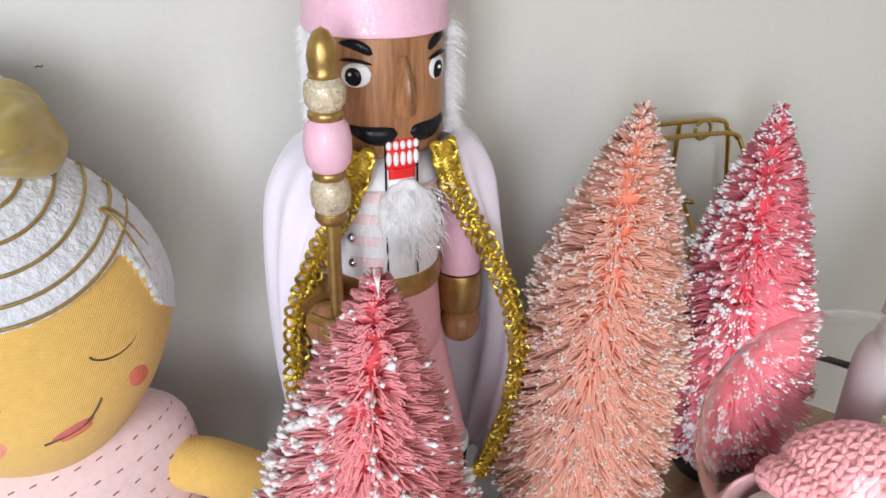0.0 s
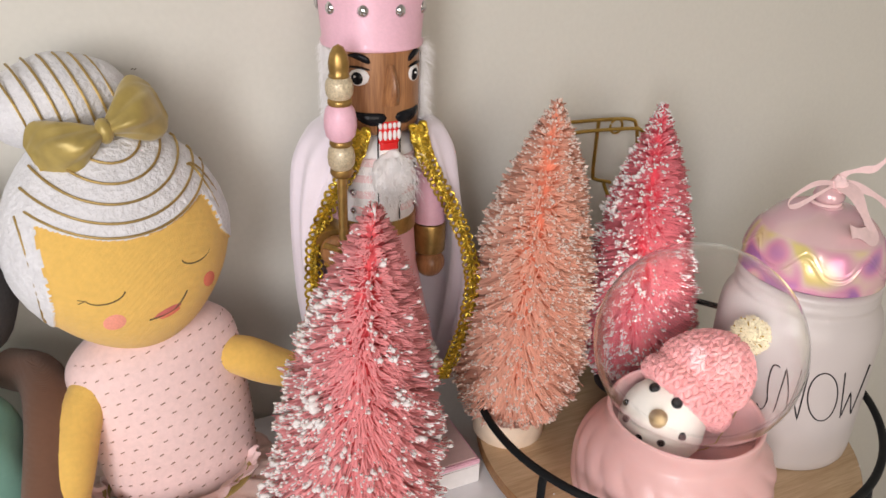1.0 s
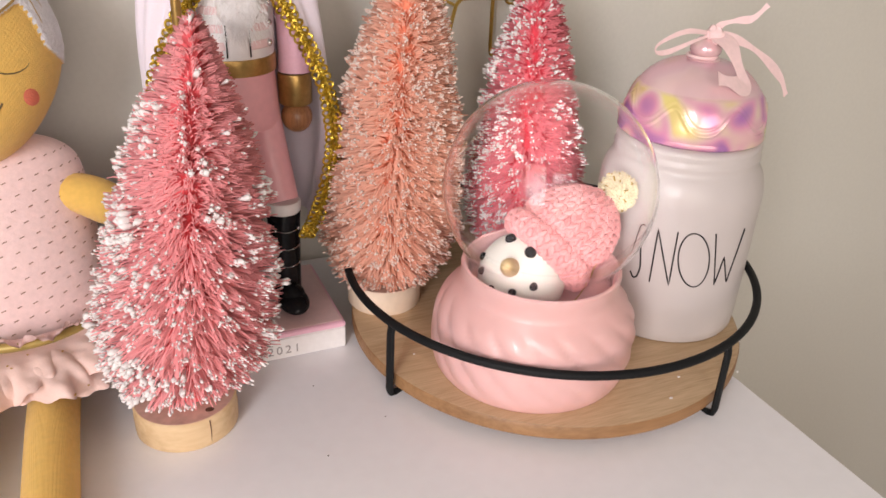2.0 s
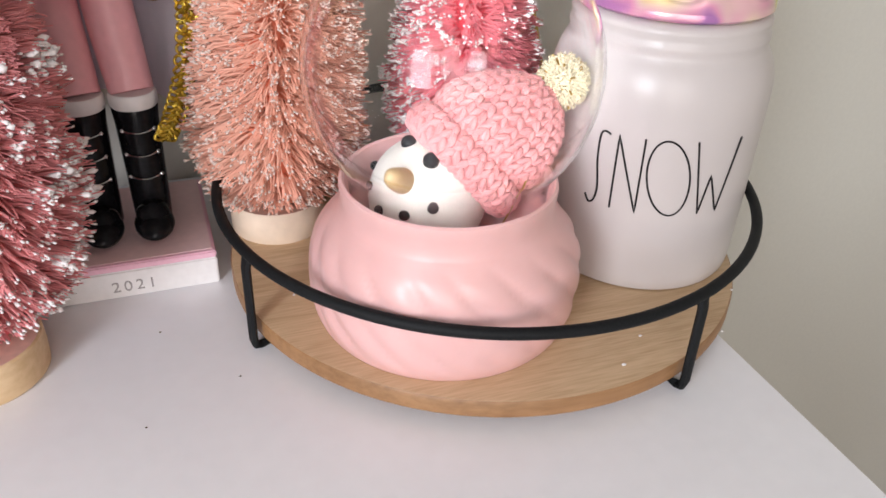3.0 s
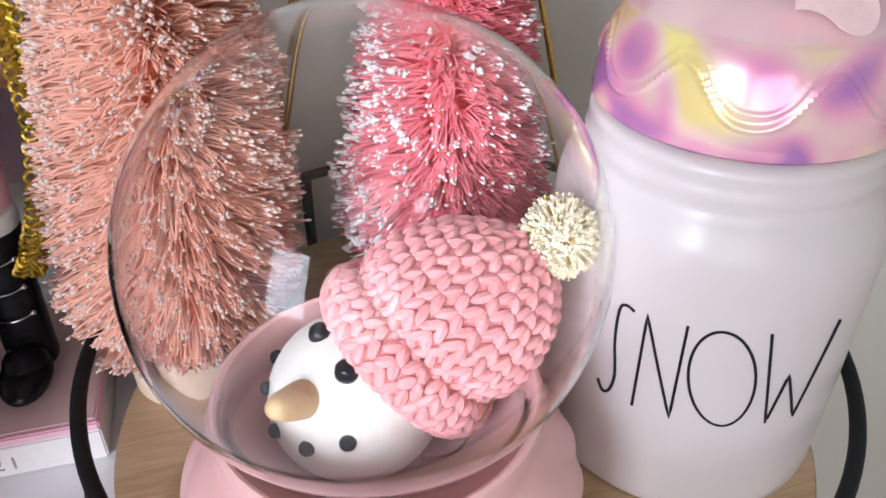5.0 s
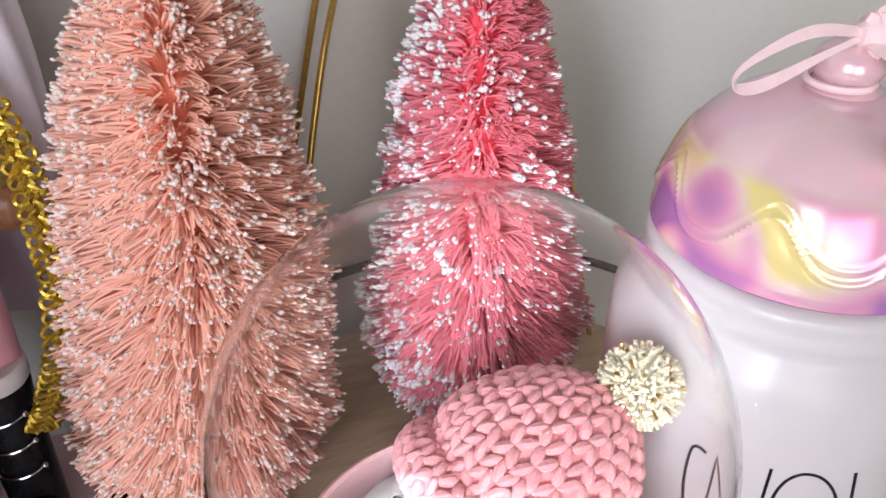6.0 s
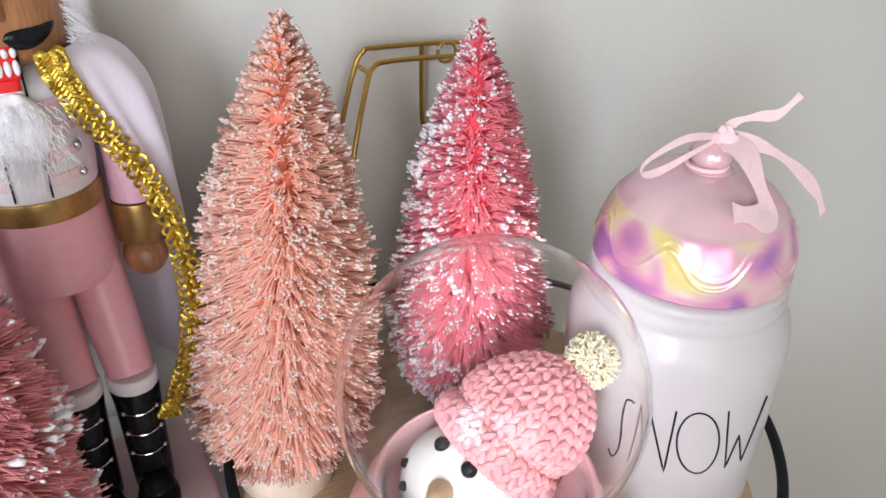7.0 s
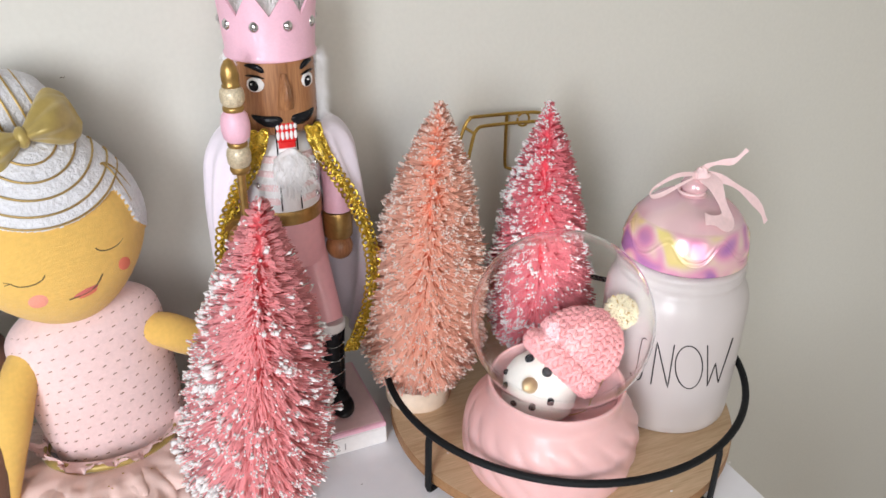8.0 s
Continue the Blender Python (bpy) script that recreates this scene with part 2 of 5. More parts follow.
M["cape"] = material("pale_pink_velvet", (0.84, 0.76, 0.84), 0.9, spread=0.03, grain=1500, blotch=25, bump=0.3, sheen=0.5)
M["doll_skin"] = weave_material("mustard_linen", (0.86, 0.53, 0.13), 520, 0.9, 0.5)
M["doll_hair"] = material("white_terry", (0.72, 0.72, 0.75), 0.95, spread=0.05, grain=420, blotch=120, bump=0.9, depth=0.0015, sheen=0.3)
M["doll_gold"] = material("gold_thread", (0.45, 0.31, 0.11), 0.45, metal=0.6, spread=0.2, grain=1200, bump=0.5)
M["doll_bow"] = material("olive_gold_satin", (0.42, 0.31, 0.09), 0.42, metal=0.25, spread=0.1, grain=120, blotch=30, bump=0.15, depth=0.001, sheen=0.3)
M["doll_dress"] = weave_material("pink_cotton", (0.88, 0.64, 0.62), 700, 0.85, 0.25)
M["doll_tulle"] = material("blush_tulle", (0.86, 0.62, 0.56), 0.8, spread=0.05, grain=1500, blotch=40, bump=0.3, sheen=0.3)
M["foil"] = material("rose_gold_foil", (0.42, 0.24, 0.16), 0.3, metal=0.8, spread=0.15, bump=0.1)
M["coral"] = material("coral_thread", (0.80, 0.21, 0.13), 0.85, spread=0.1, grain=1200, bump=0.5)
M["blush"] = material("blush_thread", (0.86, 0.33, 0.24), 0.85, spread=0.1, grain=1200, bump=0.5)
M["lip"] = material("lip_thread", (0.62, 0.15, 0.13), 0.85, spread=0.1, grain=1200, bump=0.5)
M["stitch"] = material("dark_thread", (0.10, 0.07, 0.035), 0.85, spread=0.2, bump=0.2)
M["teal"] = weave_material("teal_cotton", (0.16, 0.36, 0.29), 600, 0.9, 0.4)
M["brown_cloth"] = weave_material("brown_linen", (0.17, 0.075, 0.042), 600, 0.9, 0.5)
M["dark_hair"] = material("charcoal_felt", (0.045, 0.04, 0.04), 0.9, spread=0.15, grain=600, bump=0.5)
M["grey_text"] = material("grey_print", (0.36, 0.33, 0.32), 0.6, spread=0.1, bump=0.0)
M["pearl"].node_tree.nodes["Principled BSDF"].inputs["Specular IOR Level"].default_value = 0.22
M["white_glaze"].node_tree.nodes["Principled BSDF"].inputs["Specular IOR Level"].default_value = 0.35
for dull in ("black_metal", "black_paint", "ink", "bristle_front", "bristle_orange", "bristle_pink", "frost_front", "frost_orange", "frost_pink"):
    M[dull].node_tree.nodes["Principled BSDF"].inputs["Specular IOR Level"].default_value = 0.18


# ---- shape tools ----
class Shape:
    """Collects faces with a material each, to become one mesh."""

    def __init__(self):
        self.v, self.f, self.mi, self.mats = [], [], [], []

    def slot(self, key):
        if key not in self.mats:
            self.mats.append(key)
        return self.mats.index(key)

    def sheet(self, fn, nu, nv, key, loop_u=False, loop_v=False):
        """A surface fn(i, j) over a grid; key may be a function of (i, j)."""
        o = len(self.v)
        for i in range(nu):
            for j in range(nv):
                self.v.append(tuple(fn(i, j)))
        for i in range(nu if loop_u else nu - 1):
            for j in range(nv if loop_v else nv - 1):
                a, b = (i + 1) % nu, (j + 1) % nv
                self.f.append((o + i * nv + j, o + a * nv + j, o + a * nv + b, o + i * nv + b))
                self.mi.append(self.slot(key(i, j) if callable(key) else key))

    def lathe(self, prof, key, m=Matrix(), seg=48, wobble=None, cap=True):
        """Turns a profile of (r, z) round the z axis of m."""
        o = len(self.v)
        k = len(prof)

        def at(i, j):
            a = 2 * math.pi * i / seg
            r, z = prof[j]
            if wobble:
                r, z = wobble(a, r, z, j)
            return m @ Vector((r * math.cos(a), r * math.sin(a), z))

        self.sheet(at, seg, k, key, loop_u=True)
        if cap:
            kk = key if not callable(key) else key(0, 0)
            if prof[0][0] > 1e-6:
                self.f.append(tuple(o + i * k for i in reversed(range(seg))))
                self.mi.append(self.slot(kk))
            if prof[-1][0] > 1e-6:
                kk = key if not callable(key) else key(0, k - 2)
                self.f.append(tuple(o + i * k + k - 1 for i in range(seg)))
                self.mi.append(self.slot(kk))

    def tube(self, pts, r, key, seg=8, closed=False, flat=1.0, up=None):
        """A round (or flattened) bar along points; r may be a list."""
        pts = [Vector(p) for p in pts]
        n = len(pts)
        rs = r if isinstance(r, (list, tuple)) else [r] * n
        frames = []
        ref = Vector(up) if up else None
        for i in range(n):
            a = pts[(i - 1) % n] if closed or i > 0 else pts[i]
            b = pts[(i + 1) % n] if closed or i < n - 1 else pts[i]
            t = (b - a).normalized()
            if ref is None:
                ref = t.orthogonal()
            s = ref - t * ref.dot(t)
            s = s.normalized() if s.length > 1e-6 else t.orthogonal().normalized()
            if not up:
                ref = s
            frames.append((s, t.cross(s)))

        def at(i, j):
            a = 2 * math.pi * j / seg
            s, q = frames[i]
            return pts[i] + rs[i] * (math.cos(a) * s * flat + math.sin(a) * q)

        o = len(self.v)
        self.sheet(at, n, seg, key, loop_u=closed, loop_v=True)
        if not closed:
            self.f.append(tuple(o + j for j in range(seg)))
            self.f.append(tuple(o + (n - 1) * seg + j for j in reversed(range(seg))))
            self.mi += [self.slot(key)] * 2

    def ball(self, c, r, key, m=Matrix(), seg=16, rings=10, wobble=None):
        r = (r, r, r) if isinstance(r, (int, float)) else r
        c = Vector(c)

        def at(i, j):
            a, b = 2 * math.pi * i / seg, math.pi * (j / (rings - 1) - 0.5)
            p = Vector((r[0] * math.cos(b) * math.cos(a), r[1] * math.cos(b) * math.sin(a), r[2] * math.sin(b)))
            if wobble:
                p = wobble(p)
            return m @ (c + p)

        self.sheet(at, seg, rings, key, loop_u=True)

    def box(self, c, s, key, m=Matrix(), bevel=0.001):
        """A box with rounded edges."""
        bm = bmesh.new()
        bmesh.ops.create_cube(bm, size=1.0)
        for v in bm.verts:
            v.co = Vector((v.co.x * s[0], v.co.y * s[1], v.co.z * s[2])) + Vector(c)
        if bevel:
            bmesh.ops.bevel(bm, geom=bm.edges[:], offset=bevel, segments=2, affect="EDGES")
        self.take(bm, key, m)

    def take(self, bm, key, m=Matrix()):
        bm.verts.index_update()
        o = len(self.v)
        self.v += [tuple(m @ v.co) for v in bm.verts]
        for f in bm.faces:
            self.f.append(tuple(o + v.index for v in f.verts))
            self.mi.append(self.slot(key))
        bm.free()

    def mesh(self, name, smooth=40):
        me = bpy.data.meshes.new(name)
        me.from_pydata(self.v, [], self.f)
        for k in self.mats:
            me.materials.append(M[k])
        me.polygons.foreach_set("material_index", self.mi)
        me.polygons.foreach_set("use_smooth", [True] * len(self.f))
        me.update()
        if smooth < 180:
            me.set_sharp_from_angle(angle=radians(smooth))
        return me


def part(name, shape, parent, label="", kind="", smooth=40):
    ob = new(name, shape.mesh(name, smooth))
    ob.parent = parent
    return tagged(ob, label=label, kind=kind)


def thing(name, where, label, category, group="", kind="", shape=None, smooth=40):
    """A top-level thing: an empty at its base, or one mesh."""
    ob = new(name, shape.mesh(name, smooth) if shape else None)
    if not shape:
        ob.empty_display_size = 0.02
    ob.location = where
    return tagged(ob, label=label, category=category, group=group, kind=kind)


def arc(n, a0, a1):
    return [radians(a0 + (a1 - a0) * i / (n - 1)) for i in range(n)]


def smooth_line(pts, n):
    """Points evenly along a Catmull-Rom line through pts."""
    pts = [Vector(p) for p in pts]
    q = [2 * pts[0] - pts[1]] + pts + [2 * pts[-1] - pts[-2]]
    out = []
    for i in range(n):
        s = i / (n - 1) * (len(pts) - 1)
        k = min(int(s), len(pts) - 2)
        t = s - k
        a, b, c, d = q[k:k + 4]
        out.append(0.5 * ((2 * b) + (c - a) * t + (2 * a - 5 * b + 4 * c - d) * t * t + (3 * b - a - 3 * c + d) * t ** 3))
    return out


# ---- the room ----
WALL_Y, FLOOR_Z, CEIL_Z = 0.162, -0.80, 1.60
X0, X1, Y0 = -1.15, 1.05, -2.2
TH = 0.10


def setting(name, boxes, key, label):
    s = Shape()
    for c, d in boxes:
        s.box(c, d, key, bevel=0.002)
    ob = new(name, s.mesh(name))
    return tagged(ob, label=label, kind="structure")


def span(x0, x1, y0, y1, z0, z1):
    return ((x0 + x1) / 2, (y0 + y1) / 2, (z0 + z1) / 2), (x1 - x0, y1 - y0, z1 - z0)


setting("wall_back", [span(X0, X1, WALL_Y, WALL_Y + TH, FLOOR_Z, CEIL_Z)], "wall", "cream painted plaster wall behind the dresser")
# out of view: near and pale so that it fills the right-hand sides with light
setting("wall_right", [span(X1, X1 + TH, Y0, WALL_Y, FLOOR_Z, CEIL_Z)], "wall", "unseen cream side wall, set close and pale to bounce fill light")
# unseen walls, greyed to deepen the shade on the dresser
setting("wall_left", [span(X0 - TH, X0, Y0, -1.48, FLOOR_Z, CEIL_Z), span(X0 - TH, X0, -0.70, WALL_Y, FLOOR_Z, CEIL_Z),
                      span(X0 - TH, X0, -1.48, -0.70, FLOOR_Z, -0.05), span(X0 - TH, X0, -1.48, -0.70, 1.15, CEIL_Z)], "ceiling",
        "unseen wall with a tall window opening, paint greyed to cut bounce light")
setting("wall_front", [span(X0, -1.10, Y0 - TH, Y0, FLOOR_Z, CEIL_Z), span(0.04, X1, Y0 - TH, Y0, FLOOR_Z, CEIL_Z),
                       span(-1.10, 0.04, Y0 - TH, Y0, FLOOR_Z, -0.05), span(-1.10, 0.04, Y0 - TH, Y0, 1.15, CEIL_Z)], "ceiling", "unseen wall with a window opening, paint greyed to cut bounce light")
setting("floor", [span(X0 - TH, X1 + TH, Y0 - TH, WALL_Y + TH, FLOOR_Z - 0.05, FLOOR_Z)], "floor", "beige carpet floor")
setting("ceiling", [span(X0 - TH, X1 + TH, Y0 - TH, WALL_Y + TH, CEIL_Z, CEIL_Z + 0.05)], "ceiling", "unseen plain ceiling, paint greyed to cut bounce light")


def dresser():
    """White dresser whose top carries everything."""
    d = thing("dresser", (0, 0, FLOOR_Z), "white lacquered dresser with a smooth square-edged top against the wall", "dresser")
    h = -FLOOR_Z
    x0, x1, y0, y1 = -0.97, 0.0968, -0.34, WALL_Y - 0.002
    s = Shape()
    s.box(*span(x0, x1, y0, y1, h - 0.022, h), "table", bevel=0.0012)
    part("top", s, d)
    s = Shape()
    s.box(*span(x0 + 0.01, x1 - 0.01, y0 + 0.02, y1 - 0.003, 0.0, h - 0.0225), "table", bevel=0.001)
    part("body", s, d)
    for i in range(3):
        s = Shape()
        z = 0.06 + i * 0.235
        s.box(*span(x0 + 0.02, x1 - 0.02, y0 + 0.001, y0 + 0.0195, z, z + 0.225), "table", bevel=0.002)
        part("drawer_front", s, d)


dresser()


# ---- the round tray and what stands in it ----
def round_tray():
    t = thing("round_tray", (0.0010, 0.0006, 0), "round wooden tray with a thin black metal rail on four posts", "tray")
    s = Shape()
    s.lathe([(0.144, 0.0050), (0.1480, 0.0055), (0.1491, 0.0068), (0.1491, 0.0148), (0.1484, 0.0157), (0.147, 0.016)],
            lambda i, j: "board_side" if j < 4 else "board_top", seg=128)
    part("board", s, t, "brown oak veneer board")
    ring = Shape()
    ring.tube([(0.1522 * math.cos(a), 0.1522 * math.sin(a), 0.0577) for a in arc(121, 0, 357)], 0.0029, "black_metal", 12, closed=True)
    part("rail", ring, t, "black metal ring")
    for k in range(4):
        a = radians(198.6 + 90 * k)
        c, q = Vector((math.cos(a), math.sin(a), 0)), Vector((-math.sin(a), math.cos(a), 0))
        s = Shape()
        pts = [c * 0.1525 + Vector((0, 0, 0.0572)), c * 0.1538 + Vector((0, 0, 0.05)), c * 0.1540 + Vector((0, 0, 0.006)),
               c * 0.1532 + Vector((0, 0, 0.0026)), c * 0.150 + Vector((0, 0, 0.0016)), c * 0.130 + Vector((0, 0, 0.0016))]
        s.tube(pts, [0.0034, 0.0034, 0.0034, 0.0032, 0.0028, 0.0028], "black_metal", 8, flat=0.62, up=c)
        part("post", s, t)


def brush_tree(name, foot, tip, base_r, base_h, z0, prof, count, colour, snow, snow_of, base_key, top_key, label, seed, thick=0.00046, fat=1.0):
    """A bottle-brush tree: a twisted wire set with bristles, flocked at the tips, on a round block."""
    rng = np.random.default_rng(seed)
    foot, tip = np.array(foot), np.array(tip)
    t = thing(name, tuple(foot), label, "bottle brush tree", group="bottle brush trees")
    axis = tip - foot
    H = axis[2]

    def centre(z):
        s = z / H
        return np.stack([axis[0] * s, axis[1] * s, z], -1)

    s = Shape()
    s.lathe([(base_r * 0.97, 0), (base_r, 0.001), (base_r * 1.01, base_h * 0.5), (base_r, base_h - 0.001), (base_r * 0.97, base_h), (0.002, base_h + 0.0001)],
            lambda i, j: top_key if j >= 4 else base_key, seg=40)
    part("base_block", s, t)
    s = Shape()
    for ph in (0, math.pi):
        s.tube([tuple(centre(np.array(z)) + 0.0007 * np.array([math.cos(z * 900 + ph), math.sin(z * 900 + ph), 0])) for z in np.linspace(base_h * 0.6, H - 0.001, 160)],
               0.0008, "wire", 5)
    part("trunk_wire", s, t)
    pz, pr = np.array([p[0] for p in prof]), np.array([p[1] for p in prof])
    # an added solid core in bristle colour, to throw light back through the gaps
    s = Shape()
    zs = np.linspace(z0 * 0.9, H * 0.97, 60)

    def heart(i, j):
        a, z = 2 * math.pi * i / 72, zs[j]
        r = float(np.interp(z, pz, pr)) * 0.40 * (1 if 0 < j < 59 else 0.05)
        r *= 1 + 0.10 * noise.noise(Vector((math.cos(a) * 3, math.sin(a) * 3, z * 110))) + 0.05 * math.sin(z * 1200 + 3 * a)
        q = centre(np.array(z - 0.012))
        return (q[0] + r * math.cos(a), q[1] + r * math.sin(a), max(q[2], base_h + 0.001))

    s.sheet(heart, 72, 60, colour, loop_u=True)
    part("bounce_core", s, t, kind="stuff")
    zz = np.linspace(z0, H, 400)
    wgt = np.interp(zz, pz, pr) + 0.012
    cdf = np.cumsum(wgt) / wgt.sum()
    zt = np.interp(rng.random(count), cdf, zz)
    th = zt * 2 * math.pi / 0.0052 * 0.5 + rng.integers(0, 2, count) * math.pi + rng.normal(0, 0.5, count)
    clump = np.array([noise.noise(Vector((math.cos(a) * 2.6, math.sin(a) * 2.6, z * 75))) for a, z in zip(th, zt)])
    lock = np.array([noise.noise(Vector((math.cos(a) * 3.5 + 9, math.sin(a) * 3.5, z * 95))) for a, z in zip(th, zt)])
    th = th + 0.30 * lock
    R = np.interp(zt, pz, pr) * (0.93 + 0.10 * clump + rng.normal(0, 0.055, count))
    frac = (zt - z0) / (H - z0)
    el = np.radians(4 + 32 * frac + rng.normal(0, 5, count) + 8 * clump + 9 * lock)
    root = centre(np.clip(zt - R * np.tan(el), z0 * 0.75, H))
    end = centre(zt) + np.stack([R * np.cos(th), R * np.sin(th), 0 * R], -1)
    # neighbouring tips lean together into small locks
    heads = end[rng.choice(count, count // 11, replace=False)].astype(np.float32)
    e32 = end.astype(np.float32)
    near = np.argmin((heads ** 2).sum(1)[None] - 2 * e32 @ heads.T, axis=1)
    pull = rng.uniform(0.25, 0.75, count)[:, None]
    end = end * (1 - pull) + heads[near] * pull + rng.normal(0, 0.0007, (count, 3))
    side = rng.normal(0, 0.03, (count, 3)) * R[:, None]
    mid = root * 0.42 + end * 0.58 + side + np.stack([0 * R, 0 * R, 0.09 * R], -1)
    late = root * 0.12 + end * 0.88 + side * 0.5 + np.stack([0 * R, 0 * R, 0.04 * R], -1)
    d = end - mid
    d /= np.linalg.norm(d, axis=1)[:, None]
    u = np.cross(d, [0.3, 0.2, 1.0])
    u /= np.linalg.norm(u, axis=1)[:, None]
    w = np.cross(d, u)
    out = np.stack([np.cos(th), np.sin(th), 0.45 + 0 * th], -1)
    verts, norms = [], []
    for c, k in ((root, 1.0), (mid, 0.95), (late, 0.85), (end, 0.7)):
        for a in (0, 2.0944, 4.1888):
            ray = math.cos(a) * u + math.sin(a) * w
            verts.append(c + thick * k * ray)
            norms.append(0.95 * out + 0.55 * ray)
    V = np.stack(verts, 1).reshape(-1, 3)
    quad = []
    for lv in (0, 3, 6):
        for a in range(3):
            b = (a + 1) % 3
            quad.append((lv + a, lv + b, lv + 3 + b, lv + 3 + a))
    Q = (np.array(quad)[None] + 12 * np.arange(count)[:, None, None]).reshape(-1, 4)
    me = bpy.data.meshes.new("bristles")
    me.from_pydata(V.tolist(), [], Q.tolist())
    me.materials.append(M[colour])
    # outer lengths get the lit copy, the roots keep the deeper, shaded colour
    me.materials.append(M[colour.replace("bristle", "frost")])
    me.polygons.foreach_set("material_index", np.tile([0] * 3 + [1] * 6, count).tolist())
    # each bristle is shaded with the lie of the whole brush
    NV = np.stack(norms, 1).reshape(-1, 3)
    me.polygons.foreach_set("use_smooth", [True] * len(Q))
    me.normals_split_custom_set_from_vertices((NV / np.linalg.norm(NV, axis=1)[:, None]).tolist())
    ob = new("bristles", me)
    ob.parent = t
    tagged(ob, kind="stuff")
    # flocking: a blob of white on many tips
    pick = np.nonzero(rng.random(count) < snow_of(th, frac, clump))[0]
    size = rng.uniform(0.00055, 0.00095, len(pick)) * (1 + fat * np.clip(clump[pick] * 2.2, 0, 1) * rng.random(len(pick)) ** 3)
    ln = rng.uniform(3.0, 7.0, len(pick))
    E, D, U, W = end[pick], d[pick], u[pick], w[pick]
    vs = [E + D * (size * 0.9)[:, None]]
    for a in range(4):
        an = a * math.pi / 2 + 0.4
        vs.append(E - D * (size * 0.3)[:, None] + (math.cos(an) * U + math.sin(an) * W) * size[:, None])
    vs.append(E - D * (size * ln)[:, None])
    V = np.stack(vs, 1).reshape(-1, 3)
    tri = [(0, 1 + a, 1 + (a + 1) % 4) for a in range(4)] + [(5, 1 + (a + 1) % 4, 1 + a) for a in range(4)]
    T = (np.array(tri)[None] + 6 * np.arange(len(pick))[:, None, None]).reshape(-1, 3)
    me = bpy.data.meshes.new("flocking")
    me.from_pydata(V.tolist(), [], T.tolist())
    me.materials.append(M[snow])
    me.polygons.foreach_set("use_smooth", [True] * len(T))
    ob = new("flocking", me)
    ob.parent = t
    tagged(ob, kind="stuff", label="white flocked snow on the tips")
    return t


def ceramic_jar():
    j = thing("ceramic_jar", (0.086, -0.033, 0.016), "white glazed jar lettered SNOW with a pink pearly domed lid", "jar")
    s = Shape()
    body = [(0.047, 0.0012), (0.0505, 0.0), (0.0548, 0.0009), (0.0563, 0.0035), (0.0570, 0.009), (0.0573, 0.022), (0.0577, 0.045), (0.0577, 0.085), (0.0577, 0.105),
            (0.0570, 0.113), (0.0550, 0.120), (0.0520, 0.1255), (0.0505, 0.128), (0.0500, 0.130), (0.0506, 0.132), (0.0507, 0.134), (0.0498, 0.136),
            (0.0495, 0.138), (0.0500, 0.140), (0.0498, 0.142), (0.0480, 0.144), (0.0450, 0.145)]
    s.lathe(body, "white_glaze", seg=96, wobble=lambda a, r, z, k: (r + 0.00025 * math.sin(3 * a + 20 * z), z))
    part("body", s, j, "glossy white ceramic body")
    prof = []
    for i in range(121):
        q = i / 120
        prof.append((0.0487 * math.cos(q * 1.42) ** 0.74 if q > 0 else 0.0487, 0.150 + 0.0455 * math.sin(q * 1.42) / math.sin(1.42)))
    prof = [(0.044, 0.1455), (0.0475, 0.1458), (0.0490, 0.1472), (0.0490, 0.149)] + prof

    def wave(a, r, z, k):
        zw = 0.1625 + 0.0075 * math.sin(7 * a + 0.8) + 0.0012 * math.sin(14 * a)
        zl = zw + 0.0042
        g = math.exp(-((z - zw) / 0.0011) ** 2) + 0.55 * math.exp(-((z - zl) / 0.0009) ** 2)
        g *= min(1, max(0, (0.1775 - z) / 0.003)) * min(1, max(0, (z - 0.1515) / 0.003))
        step = 0.0007 / (1 + math.exp((z - 0.1780) / 0.00035))
        return r + 0.0010 * g + step, z

    s = Shape()
    s.lathe(prof, "pearl", seg=240, wobble=wave)
    r0, z0 = prof[-1]
    s.lathe([(r0 * 0.9, z0 - 0.002), (0.0115, z0 + 0.0005), (0.0092, z0 + 0.0018), (0.0088, z0 + 0.003), (0.0104, z0 + 0.0055), (0.0106, z0 + 0.0078), (0.0090, z0 + 0.0115), (0.0055, z0 + 0.0144), (0.0015, z0 + 0.015)],
            "pearl", seg=48)
    part("lid", s, j, "pink pearly domed lid with raised waves")
    # lettering drawn in thin strokes round the body: degrees and height
    strokes = {"S": [(-145, 0.0895), (-148, 0.0905), (-150.2, 0.0885), (-150.7, 0.081), (-150.2, 0.072), (-149, 0.0645), (-148.4, 0.0575), (-149.6, 0.051), (-152.2, 0.0492), (-154.8, 0.053)],
               "N": [(-140.2, 0.0495), (-140.6, 0.0905), (-127.0, 0.0494), (-127.6, 0.0909)],
               "O": [(-113.2 + 10.8 * math.sin(a) + 3.4 * math.cos(a) * -1, 0.0703 + 0.0206 * math.cos(a)) for a in arc(41, 0, 366)],
               "W": [(-101.7, 0.0909), (-94.3, 0.0503), (-90.8, 0.0717), (-83.3, 0.0501), (-75.8, 0.0906)]}
    for k, pts in strokes.items():
        s = Shape()
        dense = []
        if k in "NW":
            for p, q in zip(pts[:-1], pts[1:]):
                dense += [(p[0] + (q[0] - p[0]) * i / 10, p[1] + (q[1] - p[1]) * i / 10) for i in range(10)]
            dense.append(pts[-1])
        else:
            dense = [(v.x, v.y) for v in smooth_line([(p[0], p[1], 0) for p in pts], 60)]
        s.tube([(0.0578 * math.cos(radians(a)), 0.0578 * math.sin(radians(a)), z) for a, z in dense], 0.00058, "ink", 6)
        part("letter", s, j, "thin black letter " + k)

